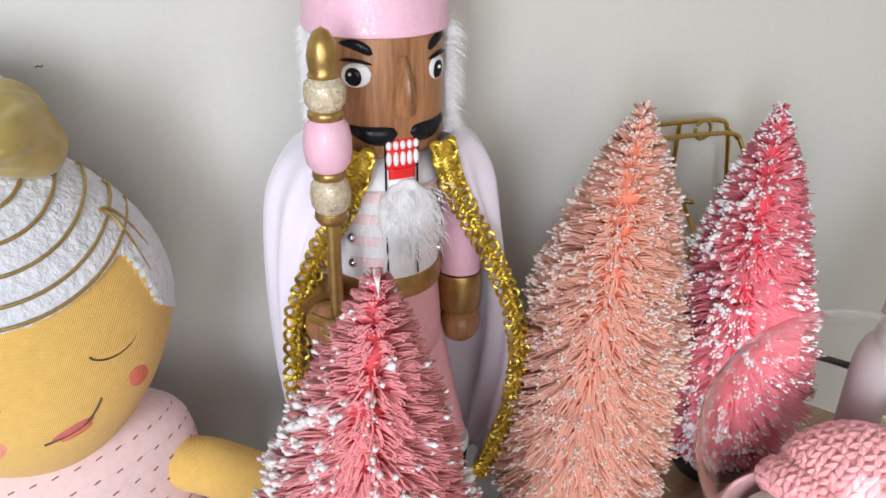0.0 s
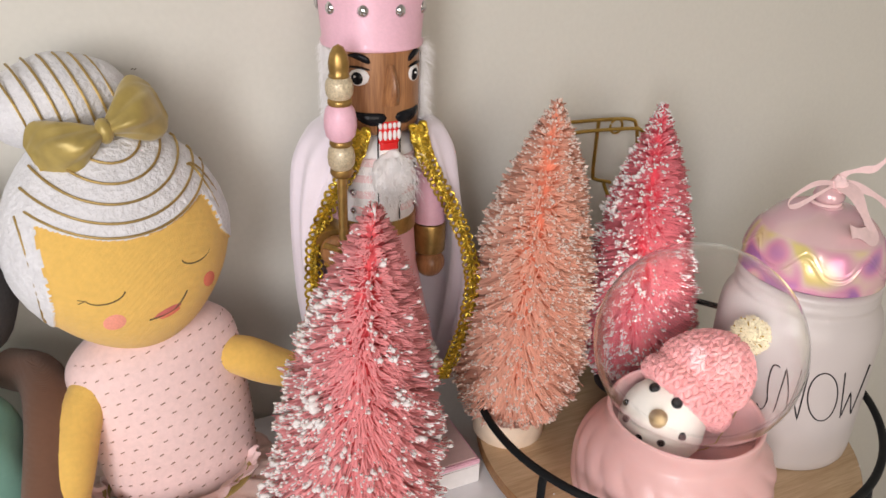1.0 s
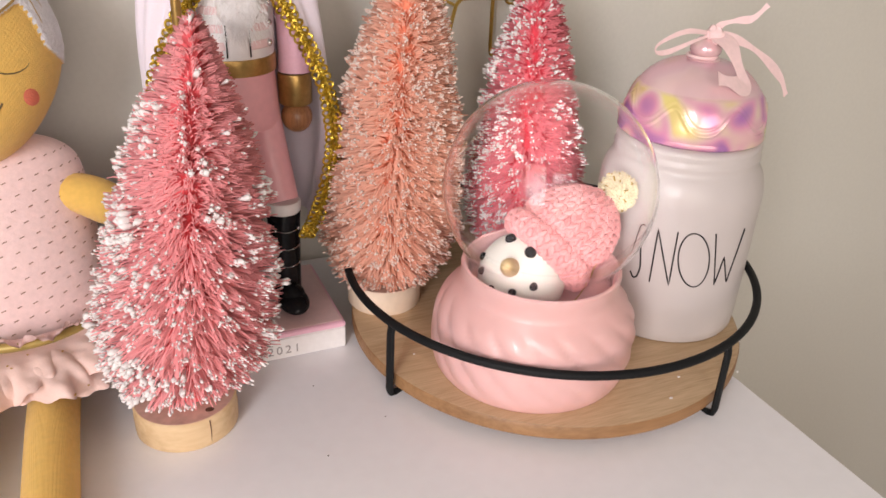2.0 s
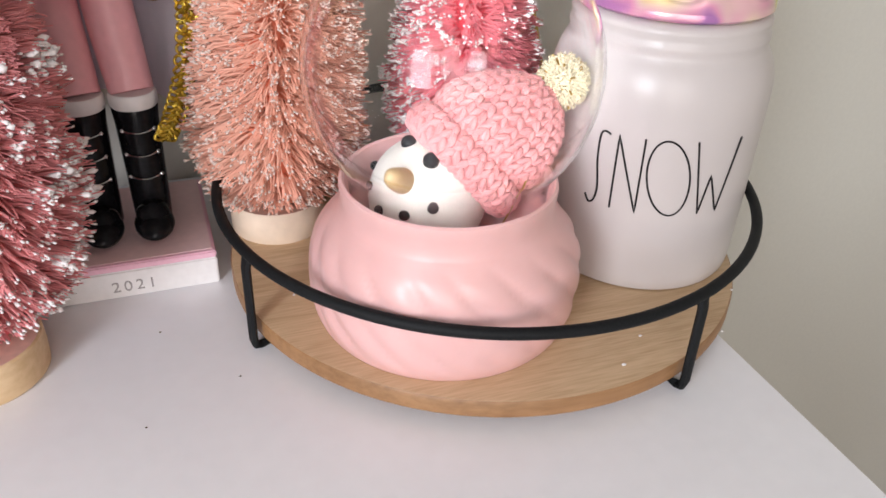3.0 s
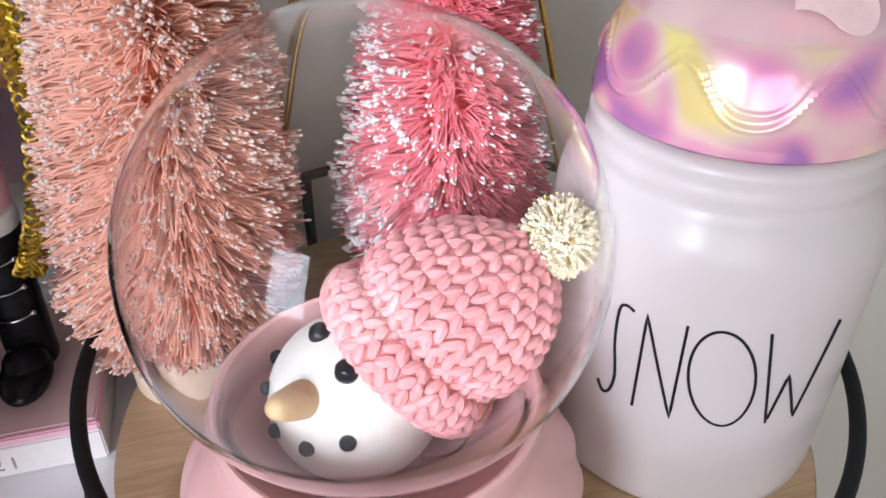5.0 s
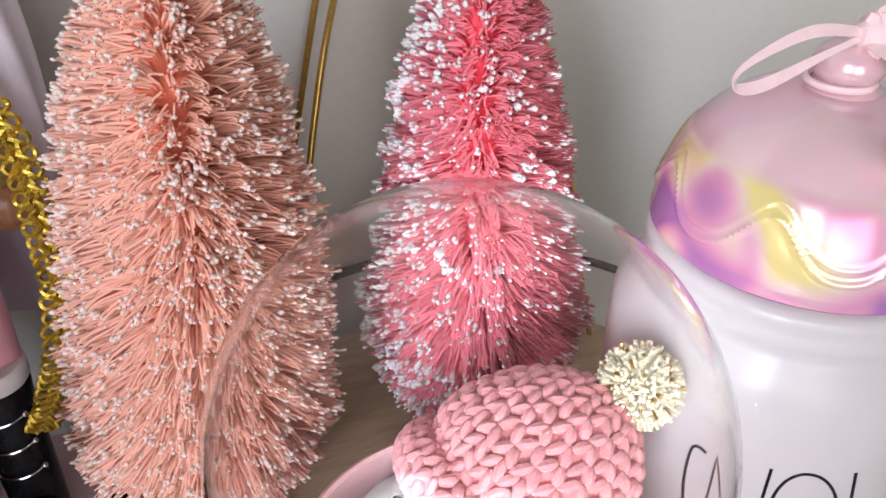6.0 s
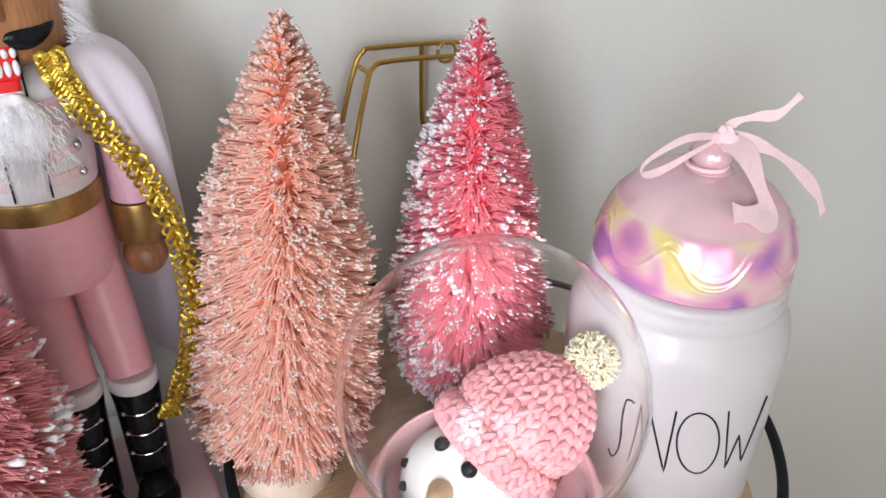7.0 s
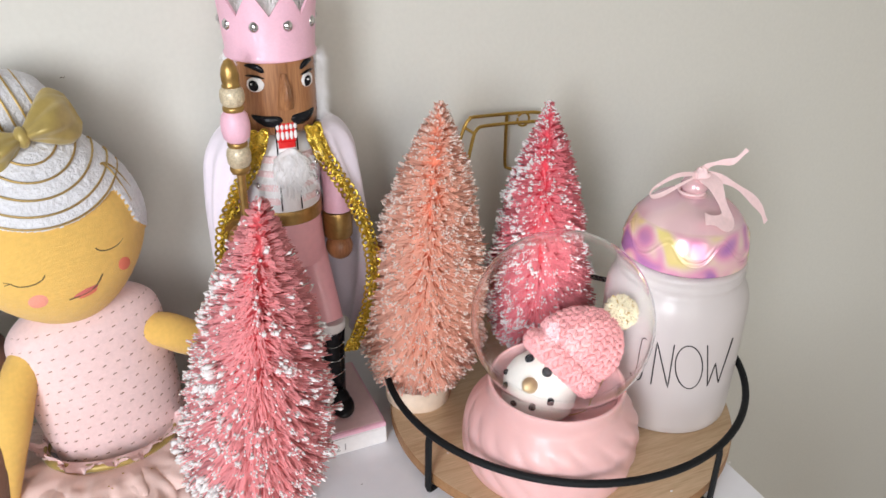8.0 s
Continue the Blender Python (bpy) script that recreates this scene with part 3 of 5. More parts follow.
    def strip(pts, w, face):
        sh = Shape()
        line = smooth_line(pts, 36)
        n = len(line)

        def at(i, k):
            t = (line[min(i + 1, n - 1)] - line[max(i - 1, 0)]).normalized()
            side = t.cross(Vector(face))
            side = side.normalized() if side.length > 1e-5 else Vector((0, 0, 1))
            ww = w * (0.75 + 0.25 * math.sin(i * 0.35))
            off = t.cross(side) * (0.00025 if k in (1, 2) else 0)
            lat = (-1, -1, 1, 1)[k]
            return line[i] + side * lat * ww / 2 + off * (1 if k < 2 else 1)

        sh.sheet(at, n, 4, "ribbon", loop_v=True)
        return sh

    k = Vector((0.001, -0.004, z0 + 0.0175))
    rib = Shape()
    rib.ball(k, (0.0062, 0.0058, 0.0050), "ribbon", seg=14, rings=9, wobble=lambda p: p * (1 + 0.18 * math.sin(p.x * 2200) + 0.12 * math.sin(p.z * 1700)))
    rib.tube([(k + Vector((0.0096 * math.cos(a) - 0.003, 0.0096 * math.sin(a) + 0.004, -0.0150))) for a in arc(30, 0, 348)], 0.0011, "ribbon", 6, closed=True)
    rib.tube([k + Vector((-0.001, -0.003, -0.012)), k + Vector((-0.001, -0.003, -0.004)), k], 0.0022, "ribbon", 8)
    rb = part("ribbon", rib, j, "pale pink satin ribbon tied in a bow")
    f = Vector((0.55, 0.83, 0))
    ends = [
        ([k, k + Vector((-0.024, -0.001, 0.003)), k + Vector((-0.046, -0.003, -0.003)), k + Vector((-0.050, -0.005, -0.008)), k + Vector((-0.040, -0.005, -0.0085)), k + Vector((-0.018, -0.003, -0.003)), k], 0.0036, (0.5, -0.7, 0.5)),
        ([k, k + Vector((0.005, 0.000, 0.006)), k + Vector((0.014, -0.004, 0.009)), k + Vector((0.022, -0.009, 0.011)), k + Vector((0.030, -0.012, 0.020))], 0.0055, (-0.3, -0.8, 0.5)),
        ([k, k + Vector((0.003, -0.012, -0.004)), k + Vector((0.004, -0.022, -0.0145)), k + Vector((0.004, -0.0305, -0.0240)), k + Vector((-0.001, -0.034, -0.0260)), k + Vector((-0.010, -0.034, -0.0230)), k + Vector((-0.020, -0.033, -0.0200))], 0.0150, (0.0, -0.75, 0.65)),
        ([k, k + Vector((0.016, -0.010, -0.004)), k + Vector((0.030, -0.018, -0.013)), k + Vector((0.043, -0.024, -0.026)), k + Vector((0.049, -0.027, -0.038))], 0.0085, (0.1, -0.85, 0.5)),
    ]
    for pts, w, face in ends:
        part("ribbon_end", strip(pts, w, face), rb)
    return j


def snow_globe():
    g = thing("snow_globe", (-0.046, -0.059, 0.016), "clear glass globe on a pink glazed bowl with slanting flutes", "snow globe")

    def flute(a, r, z, k):
        if k in range(4, 30):
            q = min(1, max(0, (z - 0.003) / 0.010)) * min(1, max(0, (0.062 - z) / 0.012))
            r += 0.0030 * q * (abs(math.sin(9 * a + 130 * z)) ** 0.42 - 0.82)
        return r, z

    outer = [(0.040, 0.0012), (0.0620, 0.0), (0.0640, 0.0004), (0.0650, 0.002)]
    key = [(0.0655, 0.003), (0.0670, 0.009), (0.0680, 0.018), (0.0682, 0.028), (0.0676, 0.038), (0.0653, 0.047), (0.0612, 0.0545), (0.0562, 0.0605), (0.0525, 0.0650)]
    line = [(v.x, v.y) for v in smooth_line([(r, z, 0) for r, z in key], 26)]
    rest = [(0.0512, 0.0695), (0.0515, 0.0745), (0.0519, 0.0783), (0.0515, 0.0803), (0.0502, 0.0812), (0.0490, 0.0804), (0.0482, 0.072), (0.0470, 0.0650), (0.042, 0.0585), (0.034, 0.0500), (0.022, 0.0400), (0.010, 0.0350), (0.001, 0.0342)]
    s = Shape()
    # the hand-thrown bowl leans a little forward
    lean = Matrix(((1, 0, -0.038, 0), (0, 1, -0.120, 0), (0, 0, 1, 0), (0, 0, 0, 1)))
    s.lathe(outer + line + rest, "pink_glaze", lean, seg=180, wobble=flute)
    part("bowl", s, g, "pink glazed ceramic bowl")
    R, zc, th = 0.0660, 0.132, 0.0010
    o = [(0.0470, 0.0660), (0.0470, 0.076), (0.0476, 0.083)]
    a0 = math.asin((0.0905 - zc) / R)
    pro = o + [(R * math.cos(a0 + (math.pi / 2 - a0) * i / 40), zc + R * math.sin(a0 + (math.pi / 2 - a0) * i / 40)) for i in range(40)] + [(0.0, zc + R)]
    ins = [(max(0.0, r - th * (r / R if z > 0.1 else 1)), z - (th * (z - zc) / R if z > 0.1 else 0)) for r, z in reversed(pro)]
    s = Shape()
    seat = Matrix.Translation((-0.0030, -0.0090, 0))
    s.lathe(pro, "glass", seat, seg=96, cap=False)
    s.lathe(ins, "glass", seat, seg=96, cap=False)
    s.sheet(lambda i, j: seat @ Vector(((0.0470 - th * j) * math.cos(2 * math.pi * i / 96), (0.0470 - th * j) * math.sin(2 * math.pi * i / 96), 0.0660)), 96, 2, "glass", loop_u=True)
    gl = part("glass_dome", s, g, "clear thin glass dome", smooth=180)
    gl.visible_shadow = False
    return g


def knit(shape, prof, cols, rows, size, m):
    """Rows of V-shaped stitches over a turned form."""
    n = len(prof)
    for r in range(rows):
        q = (r + 0.5) / rows * (n - 1)
        k = min(int(q), n - 2)
        f = q - k
        rad = prof[k][0] + (prof[k + 1][0] - prof[k][0]) * f
        z = prof[k][1] + (prof[k + 1][1] - prof[k][1]) * f
        slope = math.atan2(prof[k + 1][0] - prof[k][0], prof[k + 1][1] - prof[k][1])
        c = max(6, round(cols * rad / max(p[0] for p in prof)))
        w = 2 * math.pi * rad / c
        for i in range(c):
            for sgn in (-1, 1):
                a = 2 * math.pi * (i + 0.5 + 0.235 * sgn) / c + random.uniform(-0.02, 0.02)
                place = Matrix.Rotation(a, 4, "Z") @ Matrix.Translation((rad, 0, z)) @ Matrix.Rotation(slope, 4, "Y") @ Matrix.Rotation(sgn * (0.5 + random.uniform(-0.13, 0.13)), 4, "X")
                shape.ball((0, 0, 0), (size * random.uniform(0.54, 0.64), w * 0.25, size * random.uniform(0.92, 1.08)), "knit", m @ place, seg=7, rings=6)


def snowman():
    c = Vector((-0.054, -0.054, 0.0795))
    base = Vector((-0.054, -0.054, 0.0502))
    Z = Vector((0.754, 0.063, 0.654)).normalized()
    Yv = Vector((0.46, 0.656, -0.594))
    Yv = (Yv - Z * Yv.dot(Z)).normalized()
    Xv = Yv.cross(Z)
    F = Matrix.Translation(c - base) @ Matrix((Xv, Yv, Z)).transposed().to_4x4()
    t = thing("snowman_ornament", tuple(base), "small felt snowman head in a pink knitted hat", "ornament")
    s = Shape()
    s.ball((0, 0, 0), 0.0293, "felt_white", F, seg=40, rings=28, wobble=lambda p: p * (1 + 0.015 * noise.noise(p * 60)))
    part("head", s, t, "white felted ball")
    spots = [(-0.0180, -0.0185, 0.0105, 0.0038), (-0.0027, -0.0250, 0.0119, 0.0040), (-0.0239, -0.0101, -0.0080, 0.0025), (-0.0180, -0.0140, -0.0150, 0.0025),
             (-0.0055, -0.0185, -0.0190, 0.0026), (0.0055, -0.0235, -0.0125, 0.0027), (0.0123, -0.0240, -0.0016, 0.0027)]
    for n, (x, y, z, r) in enumerate(spots):
        p = Vector((x, y, z)).normalized() * 0.0294
        s = Shape()
        s.ball(p, r, "black_bead", F, seg=16, rings=10, wobble=lambda q: q * (1 + 0.06 * noise.noise(q * 700)))
        part("eye" if n < 2 else "mouth_bead", s, t, "black bead")
    s = Shape()
    pts = [(-0.0056, -0.024, -0.0032), (-0.0056, -0.0285, -0.0034), (-0.0056, -0.035, -0.0040), (-0.0057, -0.041, -0.0046), (-0.0058, -0.0445, -0.005), (-0.0058, -0.0458, -0.0052)]
    s.tube([F @ Vector(p) for p in pts], [0.0062, 0.0062, 0.0053, 0.0044, 0.0030, 0.0010], "nose", 14)
    part("nose", s, t, "pale carved wooden nose")
    crown = [(0.0255, 0.0285), (0.0292, 0.034), (0.0315, 0.040), (0.0312, 0.047), (0.0290, 0.0545), (0.0258, 0.0615), (0.0215, 0.0675), (0.0160, 0.0725), (0.0095, 0.0765), (0.0025, 0.0785)]
    lean = Matrix(((1, 0, 0.10, -0.003), (0, 1, 0.10, -0.003), (0, 0, 1, 0), (0, 0, 0, 1)))
    s = Shape()
    s.lathe([(r - 0.0008, z) for r, z in crown], "knit", F @ lean, seg=40)
    knit(s, crown, 25, 13, 0.0037, F @ lean)
    part("hat", s, t, "pink knitted hat")
    brim = [(0.0245, 0.0165), (0.0290, 0.0170), (0.0326, 0.0195), (0.0340, 0.0238), (0.0334, 0.0284), (0.0306, 0.0318), (0.0262, 0.0324)]
    s = Shape()
    s.lathe([(r - 0.0008, z) for r, z in brim] + [(0.024, 0.029)], "knit", F, seg=40)
    knit(s, brim, 25, 6, 0.0036, F)
    part("hat_brim", s, t, "turned-up pink knitted brim")
    s = Shape()
    pc = Vector((0.008, 0.0035, 0.0865))
    s.ball(pc, 0.0100, "yarn_cream", F, seg=16, rings=10)
    for i in range(1000):
        d = Vector((random.gauss(0, 1), random.gauss(0, 1), random.gauss(0, 1))).normalized()
        r = 0.0138 * random.uniform(0.86, 1.07)
        s.tube([F @ (pc + d * 0.008), F @ (pc + d * r)], [0.00045, 0.00062], "gold" if random.random() < 0.06 else "yarn_cream", 5)
    part("pompom", s, t, "cream yarn pompom with gold flecks")
    s = Shape()
    s.tube([F @ Vector(p) for p in smooth_line([(0.031, -0.008, 0.040), (0.0345, -0.004, 0.026), (0.036, 0.004, 0.012), (0.030, 0.010, 0.000)], 60)],
           [0.00035 + 0.00012 * (i % 2) for i in range(60)], "gold", 6)
    part("gold_cord", s, t, "thin gold hanging cord")
    return t


def wire_easel():
    t = thing("wire_easel", (0.0, 0.0, 0.016), "gold wire plate stand leaning behind the trees", "plate stand")
    z = 0.016

    def bar(name, pts, r=0.0016, n=60):
        s = Shape()
        s.tube([Vector(p) - Vector((0, 0, z)) for p in smooth_line(pts, n)], r, "gold", 10)
        part(name, s, t)

    bar("front_frame", [(-0.080, 0.094, 0.0177), (-0.062, 0.103, 0.090), (-0.0405, 0.120, 0.175), (-0.0265, 0.133, 0.212), (-0.0205, 0.1365, 0.2225), (-0.010, 0.1375, 0.2250),
                        (0.030, 0.1375, 0.2235), (0.0520, 0.1365, 0.2210), (0.0580, 0.133, 0.212), (0.069, 0.120, 0.175), (0.085, 0.103, 0.090), (0.098, 0.094, 0.0177)], n=120)
    bar("back_frame", [(-0.050, 0.149, 0.130), (-0.0335, 0.149, 0.200), (-0.0265, 0.149, 0.2225), (-0.0215, 0.149, 0.2290), (-0.016, 0.149, 0.2305),
                       (0.030, 0.149, 0.2290), (0.0515, 0.149, 0.2265), (0.0575, 0.149, 0.2200), (0.062, 0.149, 0.200), (0.073, 0.149, 0.130)], n=110)
    bar("hook", [(0.0172, 0.150, 0.2285), (0.0178, 0.151, 0.205), (0.0190, 0.152, 0.1790), (0.0215, 0.150, 0.1745), (0.029, 0.140, 0.1745), (0.0300, 0.149, 0.170), (0.022, 0.126, 0.158), (0.010, 0.116, 0.142)])
    bar("curl", [(0.0310 + 0.0062 * math.sin(a), 0.1430, 0.2245 + 0.0062 * math.cos(a)) for a in arc(24, -60, 290)], 0.0011)
    bar("left_brace", [(-0.0225, 0.1355, 0.219), (-0.0245, 0.140, 0.2205), (-0.0262, 0.149, 0.2215)], 0.0013, 8)
    bar("right_brace", [(0.0545, 0.1355, 0.218), (0.0560, 0.140, 0.2190), (0.0575, 0.149, 0.2200)], 0.0013, 8)
    bar("rear_leg", [(-0.0525, 0.149, 0.130), (-0.058, 0.133, 0.10), (-0.066, 0.118, 0.0177)], 0.0014, 20)
    bar("rear_leg", [(0.0735, 0.149, 0.130), (0.079, 0.133, 0.10), (0.086, 0.113, 0.0177)], 0.0014, 20)
    return t


round_tray()
ceramic_jar()
snow_globe()
snowman()
wire_easel()
brush_tree("bottle_brush_tree", (-0.1135, 0.050, 0.016), (-0.0975, 0.0438, 0.2845), 0.028, 0.020, 0.026,
           [(0.026, 0.040), (0.045, 0.0485), (0.065, 0.0515), (0.10, 0.0490), (0.15, 0.0435), (0.19, 0.036), (0.225, 0.0245), (0.25, 0.0135), (0.262, 0.006), (0.2685, 0.002)],
           21000, "bristle_orange", "snow_warm", lambda th, f, c: 0.36 + 0.35 * c, "cream_wood", "pine_top",
           "salmon pink bristle tree with frosted tips on a cream wooden block", 11, fat=0.3)
brush_tree("bottle_brush_tree", (0.012, 0.064, 0.016), (0.0085, 0.0628, 0.267), 0.026, 0.016, 0.022,
           [(0.022, 0.040), (0.04, 0.048), (0.065, 0.0525), (0.10, 0.0475), (0.135, 0.0405), (0.17, 0.0335), (0.205, 0.0225), (0.23, 0.0125), (0.243, 0.006), (0.251, 0.002)],
           # flocking in clumps, plus extra white on the left for the light falling there
           19000, "bristle_pink", "snow", lambda th, f, c: np.clip(0.10 + 0.5 * c + 0.42 * np.clip(np.cos(th - math.pi * 1.05), 0, 1) ** 2, 0, 1), "dark_base", "dark_base",
           "rose pink bristle tree with white flocked tips", 23, fat=1.4)
brush_tree("bottle_brush_tree", (-0.2735, -0.026, 0.0), (-0.2425, 0.003, 0.248), 0.0312, 0.021, 0.035,
           [(0.035, 0.042), (0.05, 0.0515), (0.075, 0.0550), (0.11, 0.052), (0.145, 0.0460), (0.175, 0.0375), (0.202, 0.0280), (0.226, 0.0170), (0.240, 0.009), (0.248, 0.002)],
           # heavy flocking; the cosine term whitens the left flank as if window-lit
           21500, "bristle_front", "snow", lambda th, f, c: np.clip(0.46 + 0.7 * c + 0.40 * np.clip(np.cos(th - math.pi * 1.05), 0, 1) ** 2 - 0.70 * f, 0, 1) * 0.85, "pine", "pine_top",
           "bright pink bristle tree heavily flocked with white on a pine slice", 37, fat=2.2)


def knot(tree):
    s = Shape()
    s.ball((0.012, -0.021, 0.0200), (0.0055, 0.0045, 0.0012), "bark", seg=14, rings=8)
    part("knot", s, tree, "dark brown knot in the wood")
    s = Shape()
    s.tube([(0.0105, -0.02965, 0.0195), (0.0108, -0.02975, 0.012), (0.0103, -0.02985, 0.004)], [0.0004, 0.0003, 0.0001], "bark", 5)
    part("crack", s, tree)


knot([o for o in bpy.data.objects if o.name.startswith("bottle_brush_tree")][-1])


def crumbs():
    """Stray flecks of flocking on the tray and the dresser."""
    s = Shape()
    for x, y, z in ((0.040, -0.118, 0.0163), (0.083, -0.128, 0.0163), (-0.120, -0.030, 0.0163), (-0.108, -0.066, 0.0163), (0.112, -0.098, 0.0163), (0.020, -0.135, 0.0163)):
        s.ball((x, y, z), (random.uniform(0.0006, 0.0013), random.uniform(0.0005, 0.0010), 0.0005), "snow", seg=8, rings=6)
    for x, y in ((-0.155, -0.068), (-0.20, -0.09), (-0.19, -0.02)):
        s.ball((x, y, 0.0003), (0.0007, 0.0004, 0.0003), "stitch", seg=7, rings=5)
    tagged(new("crumbs", s.mesh("crumbs")), label="stray white flecks of flocking on the tray", category="crumbs", kind="stuff")


crumbs()


# ---- the figures ----
def nutcracker_base():
    """Painted block under the soldier, with the year on its front."""
    t = thing("base_block", (-0.2045, 0.0655, 0.0), "white painted block with pink glitter rim, printed 2021, under the nutcracker", "base")
    s = Shape()
    s.box((0, 0, 0.0085), (0.100, 0.0935, 0.017), "white_paint", bevel=0.0008)
    part("block", s, t)
    s = Shape()
    s.box((0, 0, 0.0193), (0.100, 0.0935, 0.0043), "pink_glitter", bevel=0.0008)
    part("rim", s, t, "pink glitter band")
    s = Shape()
    s.box((0, 0.001, 0.0216), (0.096, 0.090, 0.0006), "pale_pink", bevel=0.0002)
    part("top_panel", s, t, "pale pink painted top")
    cu = bpy.data.curves.new("year", "FONT")
    cu.body, cu.size, cu.extrude, cu.align_x, cu.space_character = "2021", 0.0094, 0.00012, "CENTER", 1.35
    cu.materials.append(M["grey_text"])
    ob = new("year_print", cu)
    ob.parent = t
    ob.matrix_local = pose(0.004, -0.0469, 0.0042, 90, 0, 0)
    tagged(ob, label="grey printed 2021")


def nutcracker():
    s = Shape()
    Z0 = 0.0219
    T = Matrix.Translation

    # boots, legs
    for x in (-0.0050, 0.0226):
        L = T((x, -0.030, 0))
        s.lathe([(0.0095, Z0), (0.0105, Z0 + 0.002), (0.0108, 0.034), (0.0112, 0.058), (0.0120, 0.086), (0.0126, 0.0925), (0.0118, 0.094)], "black_paint", L, 28)
        s.ball((x, -0.0495, Z0 + 0.0065), (0.0112, 0.0185, 0.0068), "black_paint", seg=24, rings=14, wobble=lambda p: Vector((p.x, p.y, max(p.z, -0.0064))))
        s.ball((x, -0.045, Z0 + 0.009), (0.0098, 0.0125, 0.009), "black_paint", seg=20, rings=12)
        s.lathe([(0.0120, 0.0935), (0.0130, 0.095), (0.0131, 0.1005), (0.0122, 0.102)], "white_paint", L, 28)
        s.tube([(x, -0.029, 0.1005), (x - 0.0014, -0.024, 0.112), (x - 0.0036, -0.016, 0.130), (x - 0.0060, -0.007, 0.155), (x - 0.0064, -0.006, 0.163)], [0.0120, 0.0125, 0.0131, 0.0133, 0.012], "pink_paint", 28)
        for z in (0.082, 0.068, 0.054):
            pts = [(x + 0.0124 * math.sin(a), -0.030 - 0.0124 * math.cos(a), z - 0.0012 * math.cos(a * 2.2)) for a in arc(14, -42, 42)]
            s.tube(pts, 0.00045, "silver", 5)
            for e in (pts[0], pts[-1]):
                s.ball(e, 0.0014, "silver", seg=8, rings=6)
    # tunic, belt, chest
    s.lathe([(0.024, 0.1525), (0.0294, 0.153), (0.0304, 0.156), (0.0298, 0.168), (0.0287, 0.184), (0.0275, 0.194)], "pink_paint", seg=56)
    s.lathe([(0.0275, 0.191), (0.0292, 0.1915), (0.0296, 0.193), (0.0296, 0.201), (0.0292, 0.2025), (0.027, 0.203)], "gold_paint", seg=56)
    s.lathe([(0.0270, 0.195), (0.0282, 0.198), (0.0292, 0.215), (0.0295, 0.235), (0.0285, 0.250), (0.0240, 0.258), (0.02, 0.262)], "white_paint", seg=56)
    # striped front panels with silver buttons
    def skin(a, z, off, r=0.0293):
        return Vector(((r + off) * math.sin(a), -(r + off) * math.cos(a), z))
    def patch(a0, a1, z0, z1, off, key, r=0.0293, n=8, edge=None):
        def at(i, j):
            u, v = i / n, j / n
            a, z = a0 + (a1 - a0) * u, z0 + (z1 - z0) * v
            rim = 0 if 0 < i < n and 0 < j < n else -0.0012
            if edge:
                a, z = edge(u, v)
            return skin(a, z, off + rim, r)
        s.sheet(at, n + 1, n + 1, key)
    for sg in (-1, 1):
        for k in range(4):
            patch(radians(min(sg * 16, sg * 52)), radians(max(sg * 16, sg * 52)), 0.209 + k * 0.0112, 0.2150 + k * 0.0112, 0.0007, "pale_pink")
        for k in range(3):
            p = skin(radians(sg * 46), 0.212 + k * 0.0130, 0.001)
            s.ball(p, 0.0024, "silver", seg=12, rings=8)
    # jaw lever with mouth and teeth
    patch(radians(-14), radians(14), 0.204, 0.2735, 0.0012, "white_paint", n=10)
    for sg in (-1, 1):
        s.tube([skin(radians(sg * 14.3), 0.205 + 0.0685 * i / 12, 0.0013) for i in range(13)], 0.0005, "black_paint", 5)
    patch(radians(-12), radians(12), 0.2545, 0.2600, 0.0024, "red_paint", n=10)
    patch(radians(-14.5), radians(14.5), 0.2590, 0.2735, 0.0020, "red_paint", n=10)
    for k in range(5):
        a = radians(-11.6 + 5.8 * k)
        s.ball(skin(a, 0.2708, 0.0024), (0.00135, 0.0012, 0.0021), "white_paint", seg=10, rings=8)
        s.ball(skin(a, 0.2646, 0.0024), (0.00138, 0.0012, 0.0034), "white_paint", seg=10, rings=8)
    # head
    HR = 0.0305
    s.lathe([(0.022, 0.262), (0.0275, 0.264), (0.0300, 0.268), (HR, 0.275), (0.0308, 0.292), (HR, 0.310), (0.0302, 0.320)], "face_wood", seg=64)

    def decal(a, z, w, h, off, key, turn=0.0, taper=0.0, bend=0.0):
        """A raised lens-shaped mark on the head: w and h in metres."""
        n = 12

        def at(i, j):
            u, v = i / n * 2 - 1, j / n * 2 - 1
            half = h * math.sqrt(max(0.0, 1 - u * u)) * (1 + taper * u)
            px, pz = u * w, v * half + bend * (1 - u * u)
            qx, qz = px * math.cos(turn) - pz * math.sin(turn), px * math.sin(turn) + pz * math.cos(turn)
            lift = off * math.sqrt(max(0.0, (1 - u * u) * (1 - v * v))) if off > 0 else 0
            return skin(a + qx / HR, z + qz, lift - 0.0002, 0.0309)
        s.sheet(at, n + 1, n + 1, key)

    for sg in (-1, 1):
        a = radians(2 + sg * 38)
        decal(a, 0.3015, 0.0068, 0.0052, 0.0012, "white_paint", turn=-0.12 * sg)
        decal(a - radians(1.5), 0.3010, 0.0042, 0.0044, 0.0021, "black_paint")
        decal(a - radians(3.5), 0.3022, 0.0010, 0.0010, 0.0028, "white_paint")
        decal(a, 0.3125, 0.0078, 0.0022, 0.0014, "black_paint", turn=0.26 * sg, taper=-0.35 * sg, bend=0.0016)
        decal(a + radians(0), 0.3067, 0.0074, 0.0008, 0.0022, "black_paint", turn=0.10 * sg, bend=0.001)
        decal(radians(2 + sg * 27), 0.2775, 0.0118, 0.0040, 0.0022, "black_paint", turn=0.16 * sg, taper=-0.45 * sg, bend=-0.0022)
